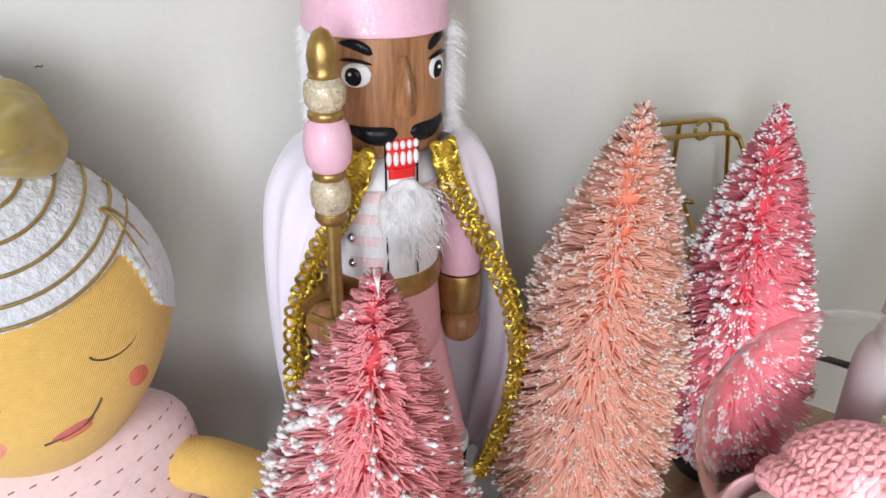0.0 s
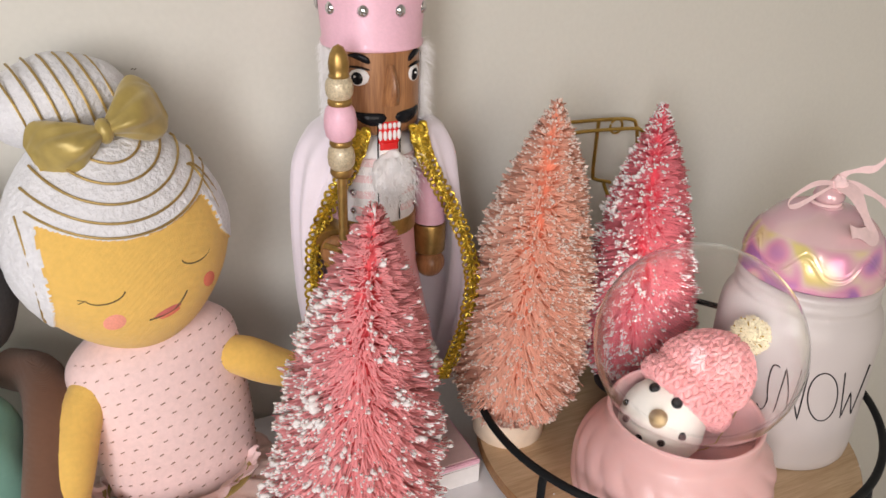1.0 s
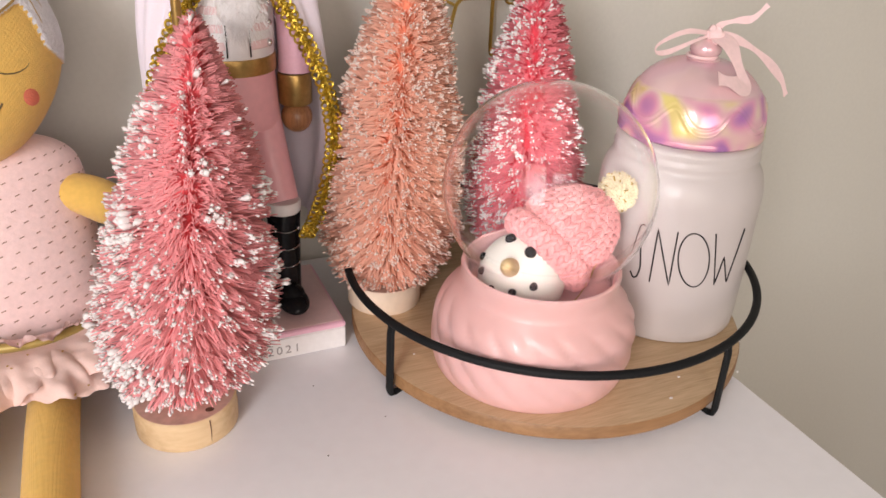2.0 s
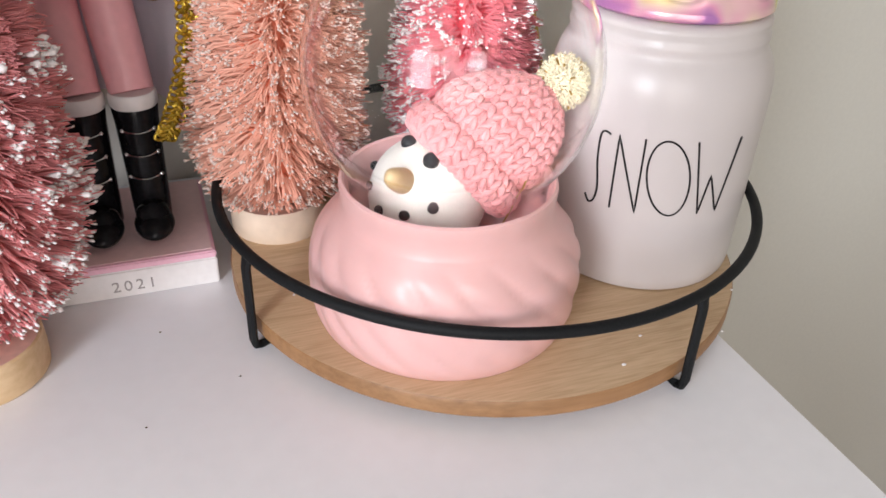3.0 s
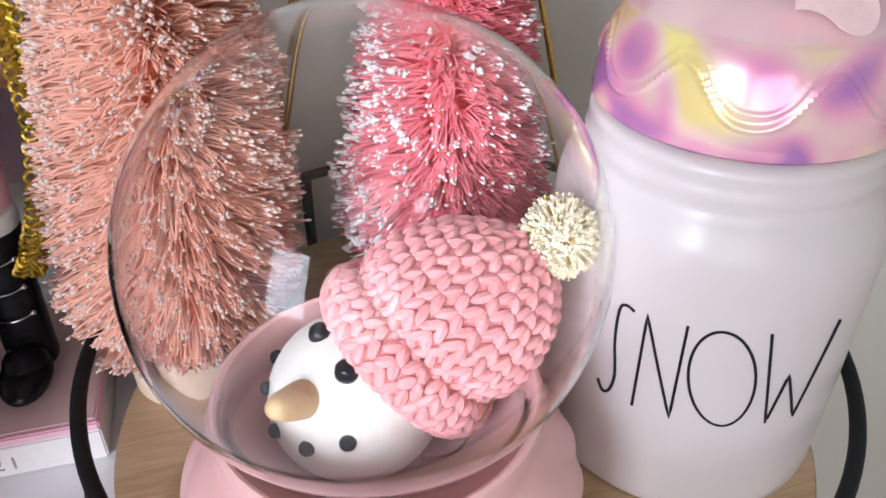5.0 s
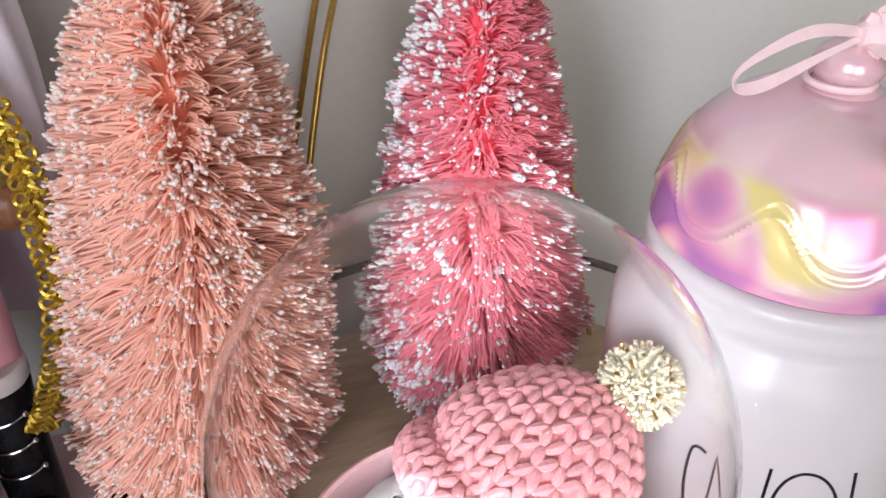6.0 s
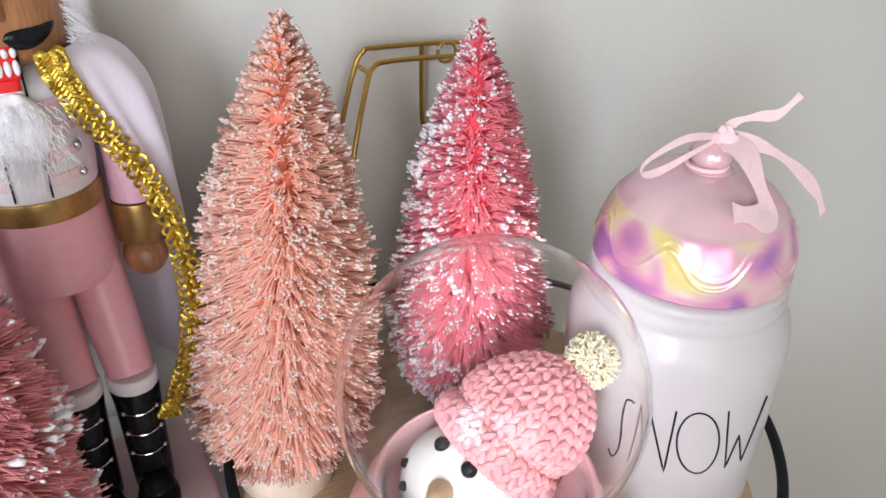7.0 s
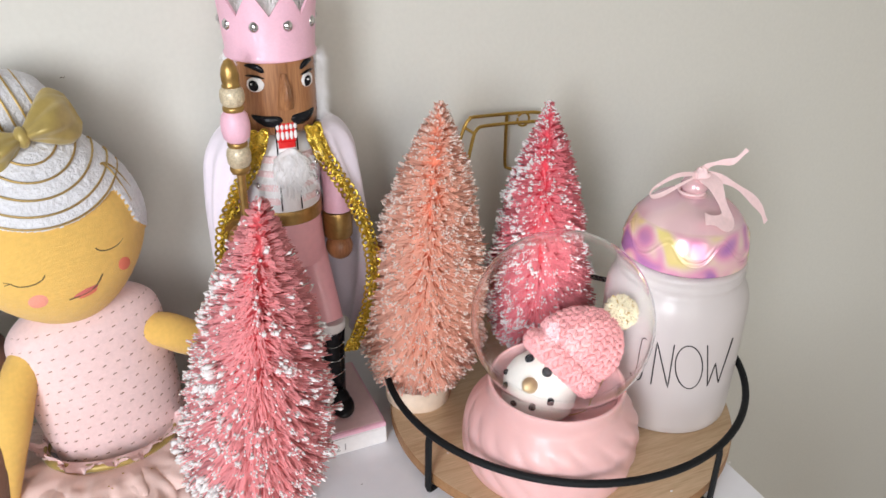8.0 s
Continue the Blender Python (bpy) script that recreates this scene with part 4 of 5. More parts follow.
    s.sheet(lambda i, j: skin(radians(2) + radians((-12, -9, -3.5, 0, 3.5, 9, 12)[i]) * (0.40 + 0.60 * min(1, j / 7)),
                              0.3090 - 0.0255 * j / 8, (0.0, 0.0048, 0.0094, 0.0108, 0.0094, 0.0048, 0.0)[i] * math.sin(math.pi * min(0.93, (j + 0.6) / 8.6)) ** 0.7 * (0.45 + 0.6 * j / 8) - 0.0004, HR),
            7, 9, "face_wood")
    # crown
    def points(a, r, z, k):
        if k in (4, 5):
            w = abs(((a * 9 / (2 * math.pi)) % 1) - 0.5) * 2
            return r + 0.0022 * w, z + 0.0175 * w
        return r, z
    s.lathe([(0.0305, 0.3165), (0.0325, 0.3172), (0.0330, 0.3195), (0.0318, 0.3215), (0.0336, 0.3480), (0.0316, 0.3480), (0.0305, 0.335), (0.029, 0.3225)], "pink_glitter", seg=144, wobble=points, cap=False)
    s.lathe([(0.0302, 0.3225), (0.0302, 0.342), (0.027, 0.350), (0.016, 0.357), (0.002, 0.359)], "fur", seg=40)
    for k in range(9):
        a = 2 * math.pi * (k + 0.03) / 9
        c = Vector((0.0318 * math.cos(a), 0.0318 * math.sin(a), 0.3415))
        s.ball(c, (0.0042, 0.0042, 0.0045), "silver", seg=8, rings=6)

    # white backing under the fur
    s.ball((0.001, -0.0315, 0.2380), (0.0135, 0.0085, 0.0160), "fur", seg=28, rings=20, wobble=lambda p: p * (1 + 0.10 * noise.noise(p * 300)))
    s.sheet(lambda i, j: Vector((0.0318 * math.sin(radians(66 + 228 * i / 30)), -0.0318 * math.cos(radians(66 + 228 * i / 30)), 0.266 + 0.050 * j / 6)), 31, 7, "fur")
    # fur: beard, hair and the crown's lining
    def tuft(c, d, ln, r0, key="fur", droop=0.35):
        c, d = Vector(c), Vector(d).normalized()
        b = c + d * ln * 0.55
        e = c + d * ln + Vector((0, 0, -droop * ln))
        s.tube([c, b, e], [r0, r0 * 0.8, r0 * 0.15], key, 4)
    for i in range(800):
        a, z = radians(random.gauss(1, 13)), random.uniform(0.220, 0.2520)
        tuft(skin(a, z, 0.0085), (math.sin(a) * 0.7 + random.gauss(0, 0.45), -0.9, -0.5 + random.gauss(0, 0.45)), random.uniform(0.003, 0.009), 0.00016)
    for i in range(6500):
        a = radians(random.uniform(62, 298))
        z = random.uniform(0.268, 0.318)
        c = Vector((0.0303 * math.sin(a), -0.0303 * math.cos(a), z))
        out = Vector((math.sin(a), -math.cos(a), random.uniform(-0.7, 0.3)))
        tuft(c, out + Vector((random.gauss(0, 0.3), random.gauss(0, 0.3), 0)), random.uniform(0.004, 0.0125) * (1.0 if math.sin(a) > 0 else 0.5), 0.00013)
    for i in range(900):
        a, r = random.uniform(0, 6.283), 0.028 * math.sqrt(random.random())
        tuft((r * math.cos(a), r * math.sin(a), 0.350 + 0.010 * (1 - r / 0.028)), (random.gauss(0, 0.5), random.gauss(0, 0.5), 1), random.uniform(0.004, 0.009), 0.00035, droop=0.1)

    # arms
    s.tube(smooth_line([(0.0335, 0.0, 0.246), (0.0405, -0.001, 0.236), (0.0425, -0.002, 0.21), (0.0420, -0.003, 0.187)], 12), [0.0095, 0.0115, 0.0118, 0.0112, 0.0112, 0.0112, 0.0112, 0.0112, 0.0112, 0.0112, 0.0112, 0.0112], "pink_glitter", 20)
    s.lathe([(0.0110, 0.1640), (0.0119, 0.1650), (0.0121, 0.185), (0.0115, 0.1865)], "gold_paint", T((0.0420, -0.003, 0)), 28)
    s.ball((0.0420, -0.0045, 0.1545), (0.0112, 0.0115, 0.0115), "face_wood", seg=24, rings=16)
    s.tube(smooth_line([(-0.0300, 0.0, 0.246), (-0.0365, 0.0, 0.234), (-0.0385, -0.003, 0.207), (-0.0400, -0.018, 0.196)], 12), 0.0110, "pink_glitter", 20)
    s.tube([(-0.0400, -0.017, 0.1965), (-0.0405, -0.032, 0.1945)], [0.0122, 0.0118], "gold_paint", 24)
    s.ball((-0.0405, -0.040, 0.1935), (0.0105, 0.0110, 0.0105), "face_wood", seg=24, rings=16)
    for k in range(4):
        s.tube([(-0.0485, -0.040 - 0.0015, 0.187 + 0.0042 * k), (-0.043, -0.0505, 0.187 + 0.0042 * k), (-0.035, -0.0498, 0.187 + 0.0042 * k)], 0.0023, "gold_paint", 8)
    # sceptre
    sc = T((-0.0378, -0.0470, 0))
    s.lathe([(0.0028, 0.172), (0.0030, 0.174), (0.0030, 0.247)], "gold_paint", sc, 16)
    s.lathe([(0.0030, 0.2465), (0.0060, 0.2475), (0.0072, 0.2500), (0.0068, 0.2525)], "gold_paint", sc, 28)
    s.lathe([(0.0060, 0.2520), (0.0080, 0.2555), (0.0084, 0.2600), (0.0078, 0.2645), (0.0060, 0.2670)], "champagne", sc, 28)
    s.lathe([(0.0062, 0.2668), (0.0070, 0.2680), (0.0068, 0.2700), (0.0060, 0.2708)], "gold_paint", sc, 28)
    s.lathe([(0.0064, 0.2705), (0.0088, 0.2735), (0.0098, 0.2790), (0.0098, 0.2835), (0.0088, 0.2890), (0.0068, 0.2918)], "pink_glitter", sc, 32)
    s.lathe([(0.0064, 0.2915), (0.0073, 0.2928), (0.0072, 0.2948), (0.0062, 0.2958)], "gold_paint", sc, 28)
    s.lathe([(0.0062, 0.2955), (0.0080, 0.2985), (0.0084, 0.3025), (0.0078, 0.3060), (0.0060, 0.3082)], "champagne", sc, 28)
    s.lathe([(0.0058, 0.3080), (0.0064, 0.3090), (0.0056, 0.3105), (0.0060, 0.3135), (0.0062, 0.3165), (0.0052, 0.3215), (0.0030, 0.3255), (0.0004, 0.3270)], "gold_paint", sc, 28)

    # cape: widths, front edge and drape by height
    rows = [(0.2690, 0.0350, 0.028, 0.0195, 0.0300), (0.2625, 0.0475, 0.036, 0.0205, 0.0305), (0.2530, 0.0545, 0.042, 0.0235, 0.0290), (0.2400, 0.0590, 0.046, 0.0290, 0.0270),
            (0.2150, 0.0615, 0.050, 0.0430, 0.0250), (0.1900, 0.0620, 0.052, 0.0535, 0.0310), (0.1650, 0.0615, 0.053, 0.0570, 0.0420), (0.1400, 0.0600, 0.053, 0.0565, 0.0440),
            (0.1100, 0.0560, 0.052, 0.0500, 0.0440), (0.0900, 0.0520, 0.050, 0.0425, 0.0430), (0.0760, 0.0490, 0.049, 0.0355, 0.0420)]
    fine = smooth_line([(r[1], r[2], r[0]) for r in rows], 40)
    fron = smooth_line([(r[3], r[4], r[0]) for r in rows], 40)

    def cape(u, k, inset=0.0):
        w, d, z = fine[k]
        if u < 0:
            w *= 0.93
        ex, ey = fron[k].x, fron[k].y
        a = u * math.pi * 0.5
        sg = 1 if u >= 0 else -1
        if abs(u) <= 1:
            p = Vector((w * math.sin(a), d * math.cos(a), z))
        else:
            q = abs(u) - 1
            b = q * 1.3
            p = Vector((sg * (w + (ex - w) * q * q), -(ey) * (math.sin(min(b, 1.3)) / math.sin(1.3)), z))
        n = Vector((p.x, p.y, 0)).normalized()
        fold = 0.0020 * math.sin(u * 13 + 2) * (1 - k / 39 * 0.0) * min(1, k / 12)
        return p + n * (fold * (1 if abs(u) < 1.75 else 0.2) - inset)

    NU = 72
    for inset in (0.0, 0.0016):
        s.sheet(lambda i, k: cape(-2 + 4 * i / (NU - 1), k, inset), NU, 40, "cape")
    s.sheet(lambda i, k: cape(-2 + 4 * i / (NU - 1), 39, 0.0016 * k), NU, 2, "cape")
    # gold braid along both front edges: loops on either side of a plait
    for sg in (-1, 1):
        edge = [cape(sg * 2.0, k) for k in range(40)]
        run = smooth_line(edge, 360)
        gap = sum((b - a).length for a, b in zip(run[:-1], run[1:])) / 359
        for j in range(3):
            turn = [i * gap / 0.0056 * 2 * math.pi + j * 2.094 for i in range(360)]
            s.tube([p + Vector((0.0017 * math.sin(b), -0.0016 + 0.0010 * math.cos(2 * b), 0)) for p, b in zip(run, turn)], 0.00115, "gold_braid", 5)
        n = int(gap * 359 / 0.0040)
        for i in range(n):
            at = (i + 0.5) / n * 359
            for side in (-1, 1):
                k = min(358, max(1, int(at + side * 0.25 * 359 / n)))
                q, t = run[k], (run[k + 1] - run[k - 1]).normalized()
                lat = t.cross(Vector((0, -1, 0))).normalized()
                nor = lat.cross(t).normalized()
                c = q + lat * side * random.uniform(0.0032, 0.0038) + Vector((0, -0.0010 - random.random() * 0.0006, 0))
                big = random.uniform(0.0020, 0.0024)
                s.tube([c + big * (math.cos(b) * lat + math.sin(b) * t) + nor * 0.0008 * math.sin(2 * b + i) for b in arc(12, 0, 330)], 0.00092, "gold_braid", 5, closed=True)
                s.tube([q - t * 0.0012 + Vector((0, -0.0024, 0)), q + lat * side * 0.0020 + Vector((0, -0.0030, 0)), c + t * big], 0.00085, "gold_braid", 5)
    ob = thing("nutcracker", (-0.2075, 0.0985, 0.0), "painted wooden nutcracker king in a pale cape trimmed with gold braid", "nutcracker", shape=s, smooth=50)
    return ob


def doll():
    s = Shape()
    org = Vector((-0.372, 0.078, 0.0))
    hc = Vector((-0.374, 0.0800, 0.2170)) - org
    Z = Vector((-0.13, 0.20, 0.97)).normalized()
    X = Vector((0.956, 0.215, 0.150))
    X = (X - Z * X.dot(Z)).normalized()
    Y = Z.cross(X)
    H = Matrix.Translation(hc) @ Matrix((X, Y, Z)).transposed().to_4x4()
    A, B, C = 0.0612, 0.0480, 0.0700

    def is_hair(p):
        if p.y > 0.012:
            return True
        line = 0.006 + 8.0 * (p.x - 0.004) ** 2
        if p.x < -0.050:
            line = -0.040 - (p.x + 0.050) * 0.6
        elif p.x < -0.043:
            line += (-0.040 - line) * ((-0.043 - p.x) / 0.007) ** 2.5
        elif p.x > 0.050:
            line = -0.008 - (p.x - 0.050) * 1.2
        elif p.x > 0.040:
            line += (-0.008 - line) * ((p.x - 0.040) / 0.010) ** 2
        return p.z > line

    def head(p):
        q = 1.0 - 0.10 * max(0, -p.z / C) ** 2
        return Vector((p.x * q * (1 + 0.04 * math.cos(p.z * 40)), p.y, p.z))

    N1, N2 = 300, 220

    def at(i, j):
        a, b = 2 * math.pi * i / N1, math.pi * (j / (N2 - 1) - 0.5)
        p = head(Vector((A * math.cos(b) * math.cos(a), B * math.cos(b) * math.sin(a), C * math.sin(b))))
        if is_hair(p):
            n = Vector((p.x / A ** 2, p.y / B ** 2, p.z / C ** 2)).normalized()
            p = p + n * (0.0013 + 0.0005 * noise.noise(p * 260))
        return H @ p

    def key(i, j):
        a, b = 2 * math.pi * (i + 0.5) / N1, math.pi * ((j + 0.5) / (N2 - 1) - 0.5)
        return "doll_hair" if is_hair(head(Vector((A * math.cos(b) * math.cos(a), B * math.cos(b) * math.sin(a), C * math.sin(b))))) else "doll_skin"

    s.sheet(at, N1, N2, key, loop_u=True)

    def front(x, z, off=0.0):
        """A place on the face, off metres proud of it."""
        q = 1.0 - 0.10 * max(0, -z / C) ** 2
        k = (x / q / A) ** 2 + (z / C) ** 2
        if k > 0.96:
            x, z, k = x * math.sqrt(0.96 / k), z * math.sqrt(0.96 / k), 0.96
        y = -B * math.sqrt(max(0.02, 1 - k))
        n = Vector((x / A ** 2, y / B ** 2, z / C ** 2)).normalized()
        return H @ (Vector((x, y, z)) + n * off)

    # gold threads: scallops under the bow and down the side locks
    for k, (r, a0, a1) in enumerate([(0.018, 200, 345), (0.029, 196, 350), (0.040, 195, 350), (0.0505, 204, 340), (0.0585, 214, 330)]):
        pts = [front(0.004 + 1.02 * r * math.cos(a), 0.0625 + r * 0.94 * math.sin(a), 0.0020) for a in arc(30, a0, a1)]
        s.tube(pts, 0.00075, "doll_gold", 6)
    for x0, x1 in ((-0.0500, -0.0530),):
        s.tube([front(x0 + (x1 - x0) * math.sin(q * 1.57), 0.030 - 0.062 * q, 0.0021) for q in np.linspace(0, 1, 16)], 0.00075, "doll_gold", 6)
    for x0, x1 in ((0.040, 0.052), (0.041, 0.058)):
        s.tube([front(x0 + (x1 - x0) * q, 0.034 - 0.038 * q * q, 0.0021) for q in np.linspace(0, 1, 12)], 0.00075, "doll_gold", 6)
    # bun with meridian threads
    bc, br = Vector((-0.008, 0.012, 0.0815)), Vector((0.0385, 0.033, 0.0275))
    s.ball(bc, tuple(br), "doll_hair", H, seg=48, rings=30, wobble=lambda p: p * (1 + 0.02 * noise.noise(p * 180) + 0.02 * math.cos(p.x * 190)))
    for k in range(-4, 5):
        c = k / 4.6
        pts = []
        for a in arc(18, -60, 75):
            y = -math.cos(a) * math.sqrt(1 - c * c)
            pts.append(H @ (bc + Vector((br.x * 1.02 * (c * 0.95 + 0.12 * math.sin(a) * -1), br.y * 1.03 * y, br.z * 1.03 * math.sin(a) * math.sqrt(max(0, 1 - c * c * 0.8))))))
        s.tube(pts, 0.00075, "doll_gold", 6)
    # satin bow
    kc = Vector((0.002, -0.0310, 0.0640))
    tilt = Matrix.Rotation(radians(-14), 4, "Y")
    for sg in (-1, 1):
        def lobe(i, j, sg=sg):
            q, a = i / 20, 2 * math.pi * j / 36
            ww = 0.0032 + 0.0135 * math.sin(min(1, q * 1.28) * math.pi / 2) ** 1.3 * (1 - 0.55 * max(0, (q - 0.72) / 0.28) ** 2.2)
            dd = 0.003 + 0.0105 * math.sin(min(1, q * 1.05) * math.pi) ** 0.7
            crease = 1 + 0.13 * math.sin(4 * a + q * 3) + 0.05 * math.sin(9 * a - 4 * q)
            p = Vector((sg * 0.037 * q, -dd * math.sin(a) * crease + 0.010 * q * q, ww * math.cos(a) * crease))
            return H @ (kc + tilt @ p)
        s.sheet(lobe, 21, 36, "doll_bow", loop_v=True)
        s.sheet(lambda i, j, sg=sg: lobe(20, j) * (1 - i * 0.999) + (H @ (kc + tilt @ Vector((sg * 0.0355, 0.010, 0)))) * i * 0.999, 2, 36, "doll_bow", loop_v=True)
    s.ball(kc + Vector((0, -0.003, 0)), (0.0048, 0.0058, 0.0072), "doll_bow", H, seg=16, rings=10)
    # stitched face
    for sg, x0, z0 in ((-1, -0.0245, -0.0245), (1, 0.0285, -0.0180)):
        pts = [front(x0 + 0.0098 * math.cos(a), z0 + 0.0045 + 0.0055 * math.sin(a), 0.0003) for a in arc(14, 190, 350)]
        s.tube(pts, 0.00042, "stitch", 5)
        ex = x0 + sg * 0.0098
        for k in range(2):
            s.tube([front(ex, z0 + 0.0036, 0.0003), front(ex + sg * 0.0035, z0 + 0.0036 + 0.0016 * (1 - k) - 0.0008 * k, 0.0003)], 0.0004, "stitch", 5)
    def disc(x, z, w, h, key, turn=0.0, lift=0.0006):
        def at(i, j):
            r, a = i / 5, 2 * math.pi * j / 22
            px, pz = w * r * math.cos(a), h * r * math.sin(a)
            return front(x + px * math.cos(turn) - pz * math.sin(turn), z + px * math.sin(turn) + pz * math.cos(turn), lift * (1.15 - r * r))
        s.sheet(at, 6, 22, key, loop_v=True)
    disc(-0.0235, -0.0385, 0.0058, 0.0052, "blush")
    disc(0.0345, -0.0335, 0.0048, 0.0056, "coral", 0.1)
    disc(0.0050, -0.0420, 0.0085, 0.0022, "lip", 0.16)
    disc(0.0060, -0.0440, 0.0065, 0.0018, "coral", 0.16)
    s.tube([front(-0.0060 + 0.024 * q, -0.0445 + 0.0035 * q + 0.0075 * (2 * q - 1) ** 2 * (1.0 if q > 0.5 else 0.15), 0.0004) for q in np.linspace(0, 1, 16)], 0.00045, "stitch", 5)

    # torso in a pink bodice with small foil dashes
    tc = Matrix.Translation(Vector((-0.3500, 0.066, -0.003)) - org) @ Matrix.Rotation(radians(12), 4, "Z") @ Matrix.Rotation(radians(-5), 4, "Y") @ Matrix.Rotation(radians(-8), 4, "X")
    prof = [(0.0400, 0.026), (0.0425, 0.036), (0.0440, 0.052), (0.0465, 0.080), (0.0472, 0.104), (0.0485, 0.120), (0.0488, 0.133), (0.0462, 0.146), (0.0360, 0.157), (0.0160, 0.167)]
    line = [(v.x, v.y) for v in smooth_line([(r, z, 0) for r, z in prof], 30)]

    TS = Matrix.Diagonal((1.13, 0.64, 1.0, 1.0))
    s.lathe(line, "doll_dress", tc @ TS, 64)
    for row in range(13):
        z = 0.045 + row * 0.0088
        rad = float(np.interp(z, [q[1] for q in line], [q[0] for q in line]))
        for col in range(15):
            a = radians(-164 + col * 10.6 + (5.3 if row % 2 else 0))
            mid = Vector((rad * 1.006 * math.cos(a), rad * 1.006 * math.sin(a), z))
            tan = Vector((-math.sin(a), math.cos(a), 0.25)).normalized()
            s.tube([tc @ TS @ (mid - tan * 0.0013), tc @ TS @ (mid + tan * 0.0013)], 0.00032, "foil", 4)
    # arms
    s.tube(smooth_line([(0.044, -0.003, 0.126), (0.060, -0.005, 0.121), (0.076, -0.008, 0.112), (0.098, -0.012, 0.101)], 16), [0.011 + 0.003 * math.sin(i / 15 * 3.1) for i in range(16)], "doll_skin", 18)
    s.ball((-0.036, -0.014, 0.122), 0.0122, "doll_skin", seg=20, rings=12)
    s.tube(smooth_line([(-0.036, -0.014, 0.122), (-0.047, -0.026, 0.104), (-0.053, -0.040, 0.084), (-0.060, -0.052, 0.055), (-0.066, -0.060, 0.030)], 20), [0.0120 + 0.0032 * math.sin(i / 19 * 5.0) for i in range(20)], "doll_skin", 18)
    # gathered tulle skirt in two layers, waist frill and gold band
    def skirt(z0, z1, r0, r1, cx, cy, ph, key, fx=1.0, fy=0.8, drop=0.0):
        nu, nv = 300, 34

        def at(i, j):
            a, q = 2 * math.pi * i / nu, j / (nv - 1)
            wav = 1 + (0.085 * math.sin(7 * a + ph) + 0.07 * math.sin(15 * a + 2 * ph + 2 * q) + 0.045 * math.sin(27 * a - 3 * q) + 0.02 * math.sin(53 * a + 2 * q)) * q ** 0.5
            r = (r0 + (r1 - r0) * math.sin(q * math.pi / 2) ** 0.8) * wav
            f = max(0, -math.sin(a))
            p = Vector((cx + r * fx * math.cos(a), cy + r * fy * math.sin(a) - 0.012 * f * q, z0 + (z1 - z0) * q ** 1.7 + drop * f * q))
            crush = noise.noise(p * 55 + Vector((ph, 0, 0))) * 0.0035 + noise.noise(p * 150) * 0.0009
            p.z = max(p.z + crush * min(1, q * 3) + 0.0045 * math.sin(15 * a + 2 * ph + 2 * q) * q + 0.002 * math.sin(27 * a - 3 * q) * q, 0.0035)
            return p
        s.sheet(at, nu, nv, key, loop_u=True)
        s.sheet(lambda i, j: at(i, j) + Vector((0, 0, -0.0006)), nu, nv, key, loop_u=True)
        if key == "doll_tulle":
            for n in range(36):
                p = at(random.uniform(0, nu), random.uniform(4, nv - 1))
                s.ball(p + Vector((0, -0.0003, 0.0006)), (0.0008, 0.0007, 0.0004), "gold", seg=6, rings=4)
    skirt(0.042, 0.012, 0.042, 0.080, 0.006, -0.022, 0.7, "doll_tulle", drop=0.026)
    skirt(0.040, 0.0045, 0.041, 0.094, -0.002, -0.016, 2.9, "doll_tulle", drop=0.030)
    skirt(0.046, 0.0525, 0.0450, 0.0500, 0.009, -0.016, 4.1, "doll_dress", fy=0.66)
    s.tube([(0.009 + 0.0470 * math.cos(a), -0.017 + 0.0325 * math.sin(a), 0.0430) for a in arc(60, 0, 354)], 0.0034, "doll_bow", 10, closed=True, flat=1.0)
    # legs straight out over the dresser top
    for x, dx in ((-0.022, -0.006), (0.026, -0.004)):
        s.tube(smooth_line([(x, -0.02, 0.019), (x + dx * 0.5, -0.075, 0.0175), (x + dx, -0.125, 0.0155), (x + dx * 1.2, -0.185, 0.0148), (x + dx * 1.2, -0.215, 0.015)], 30),
               [0.0152 - 0.0008 * i / 29 for i in range(28)] + [0.012, 0.004], "doll_skin", 22)
    return thing("cloth_doll", tuple(org), "mustard linen doll with white terry hair, bow and pink tulle skirt", "doll", shape=s, smooth=60)


def second_doll():
    """Only an arm, a sleeve and some dark hair of it show."""
    s = Shape()
    s.tube(smooth_line([(0.010, 0.045, 0.118), (0.028, 0.020, 0.122), (0.032, -0.014, 0.112), (0.024, -0.042, 0.075), (0.014, -0.062, 0.032), (0.012, -0.067, 0.0165)], 26),
           [0.0135 + 0.0015 * math.sin(i / 25 * 3.1) for i in range(26)], "brown_cloth", 20)
    s.lathe([(v.x, v.y) for v in smooth_line([(0.050, 0.0, 0), (0.052, 0.03, 0), (0.047, 0.08, 0), (0.045, 0.115, 0), (0.034, 0.137, 0), (0.012, 0.146, 0)], 22)], "teal",
            Matrix.Translation((-0.030, -0.012, 0.0)) @ Matrix.Diagonal((1, 0.75, 1, 1)), 40, wobble=lambda a, r, z, k: (r * (1 + 0.03 * math.sin(7 * a + 60 * z)), z))
    s.ball((-0.020, 0.015, 0.196), (0.050, 0.040, 0.055), "dark_hair", seg=32, rings=20, wobble=lambda p: p * (1 + 0.04 * noise.noise(p * 70)))
    return thing("cloth_doll", (-0.462, 0.075, 0.0), "dark-haired cloth doll in teal with brown linen arms", "doll", shape=s, smooth=60)


nutcracker_base()
nutcracker()
doll()
second_doll()


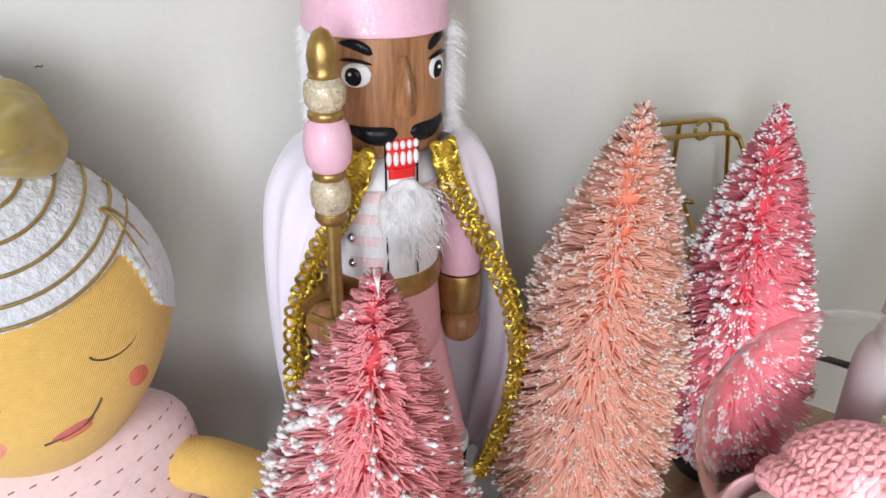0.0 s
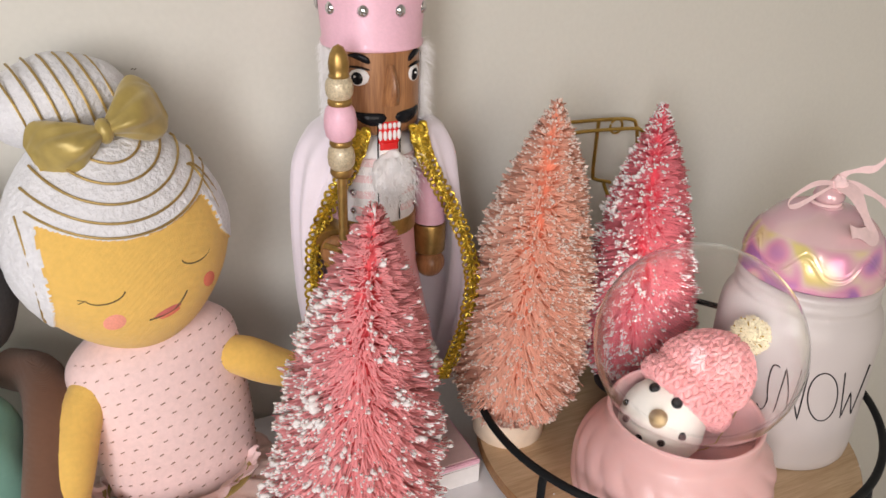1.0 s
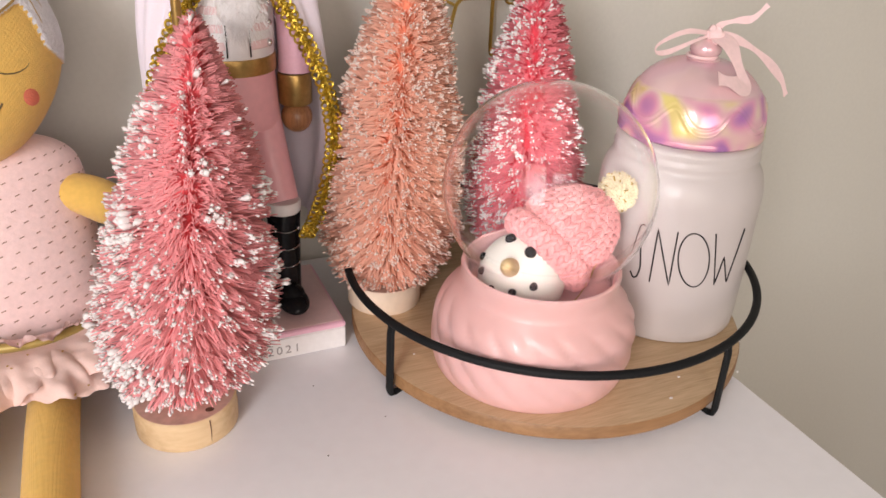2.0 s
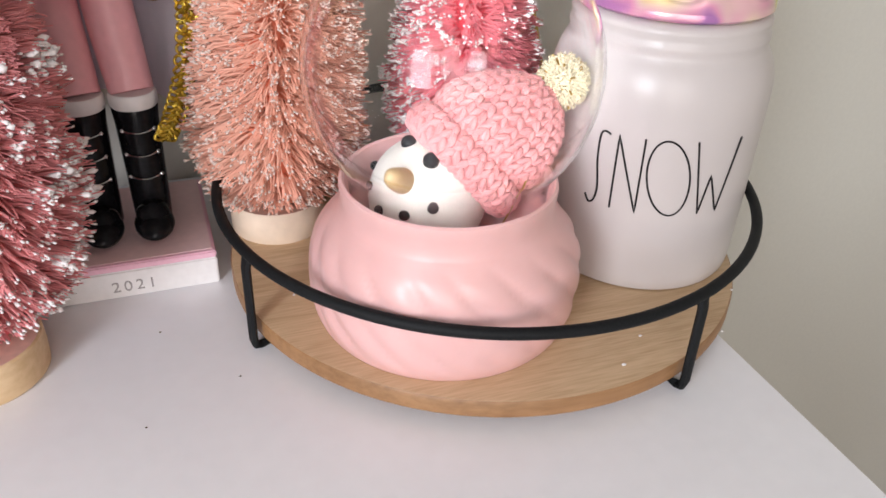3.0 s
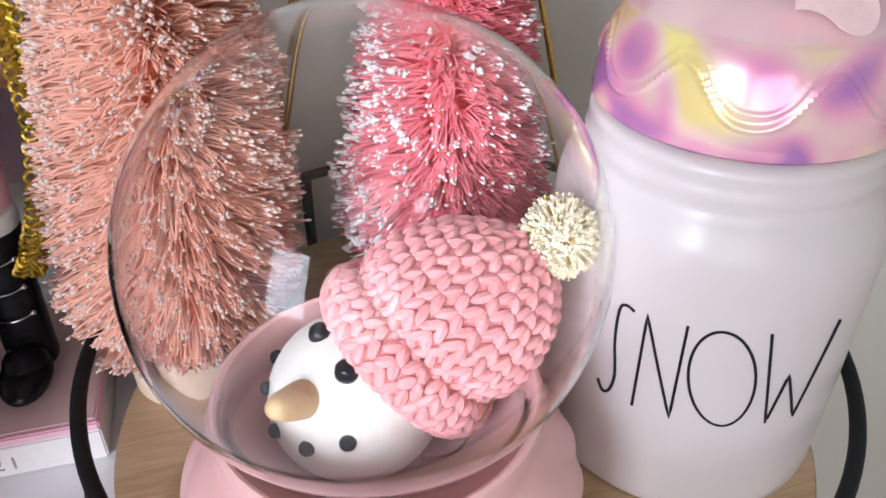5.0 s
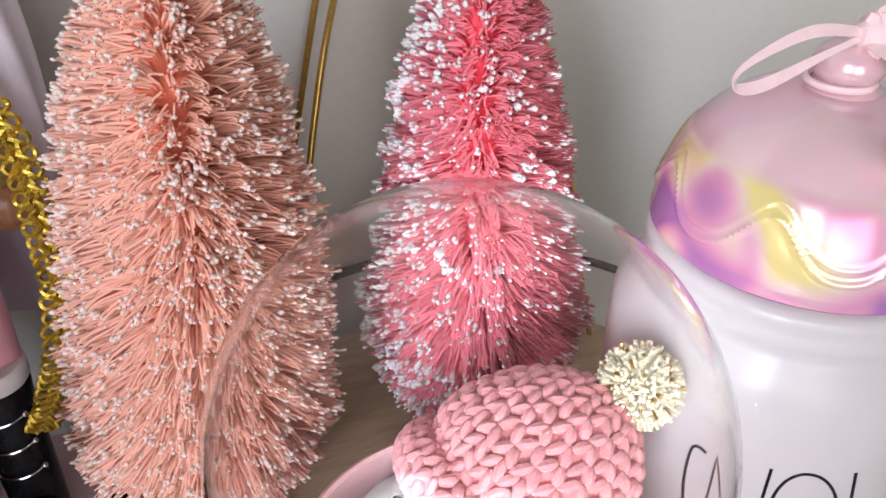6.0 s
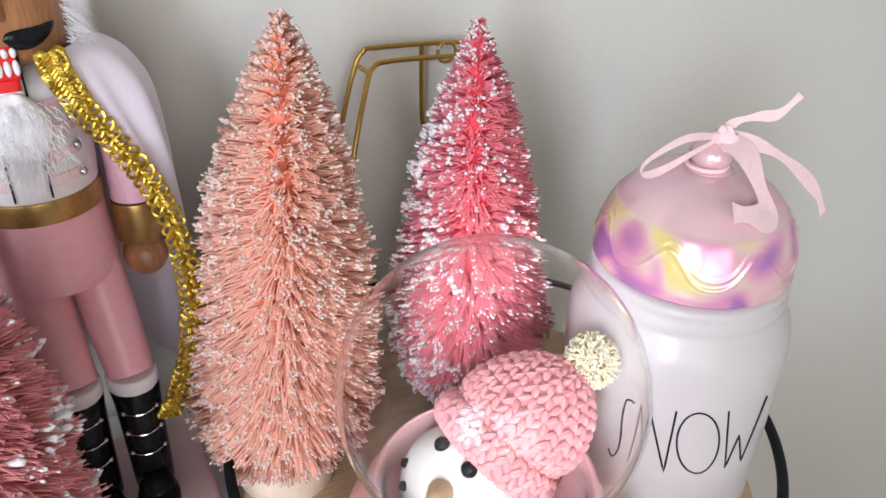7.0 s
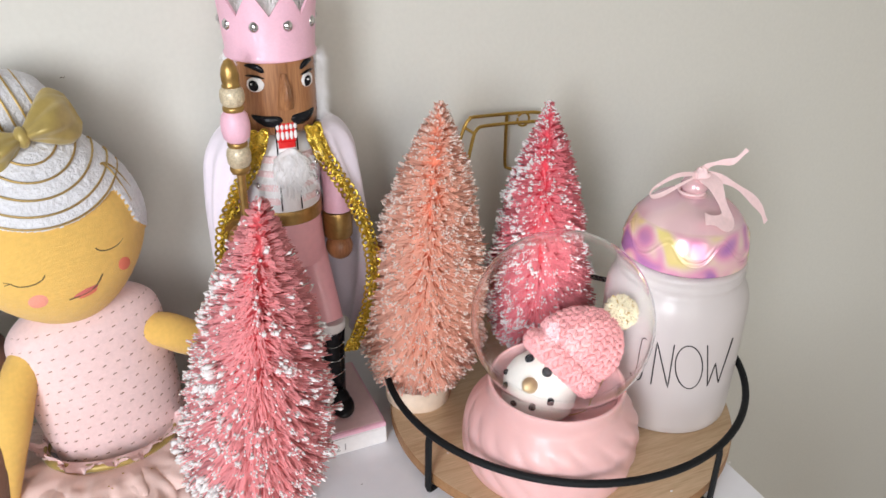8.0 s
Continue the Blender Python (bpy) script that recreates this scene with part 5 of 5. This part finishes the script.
def wall_nick():
    """A small scuff in the plaster."""
    s = Shape()
    s.tube([(0, 0, 0), (0.0014, -0.0001, 0.0006), (0.0022, 0, -0.0002), (0.0034, -0.0001, 0.0007)], 0.0003, "stitch", 5)
    part("nick", s, bpy.data.objects["wall_back"]).location = (-0.350, WALL_Y, 0.296)


wall_nick()
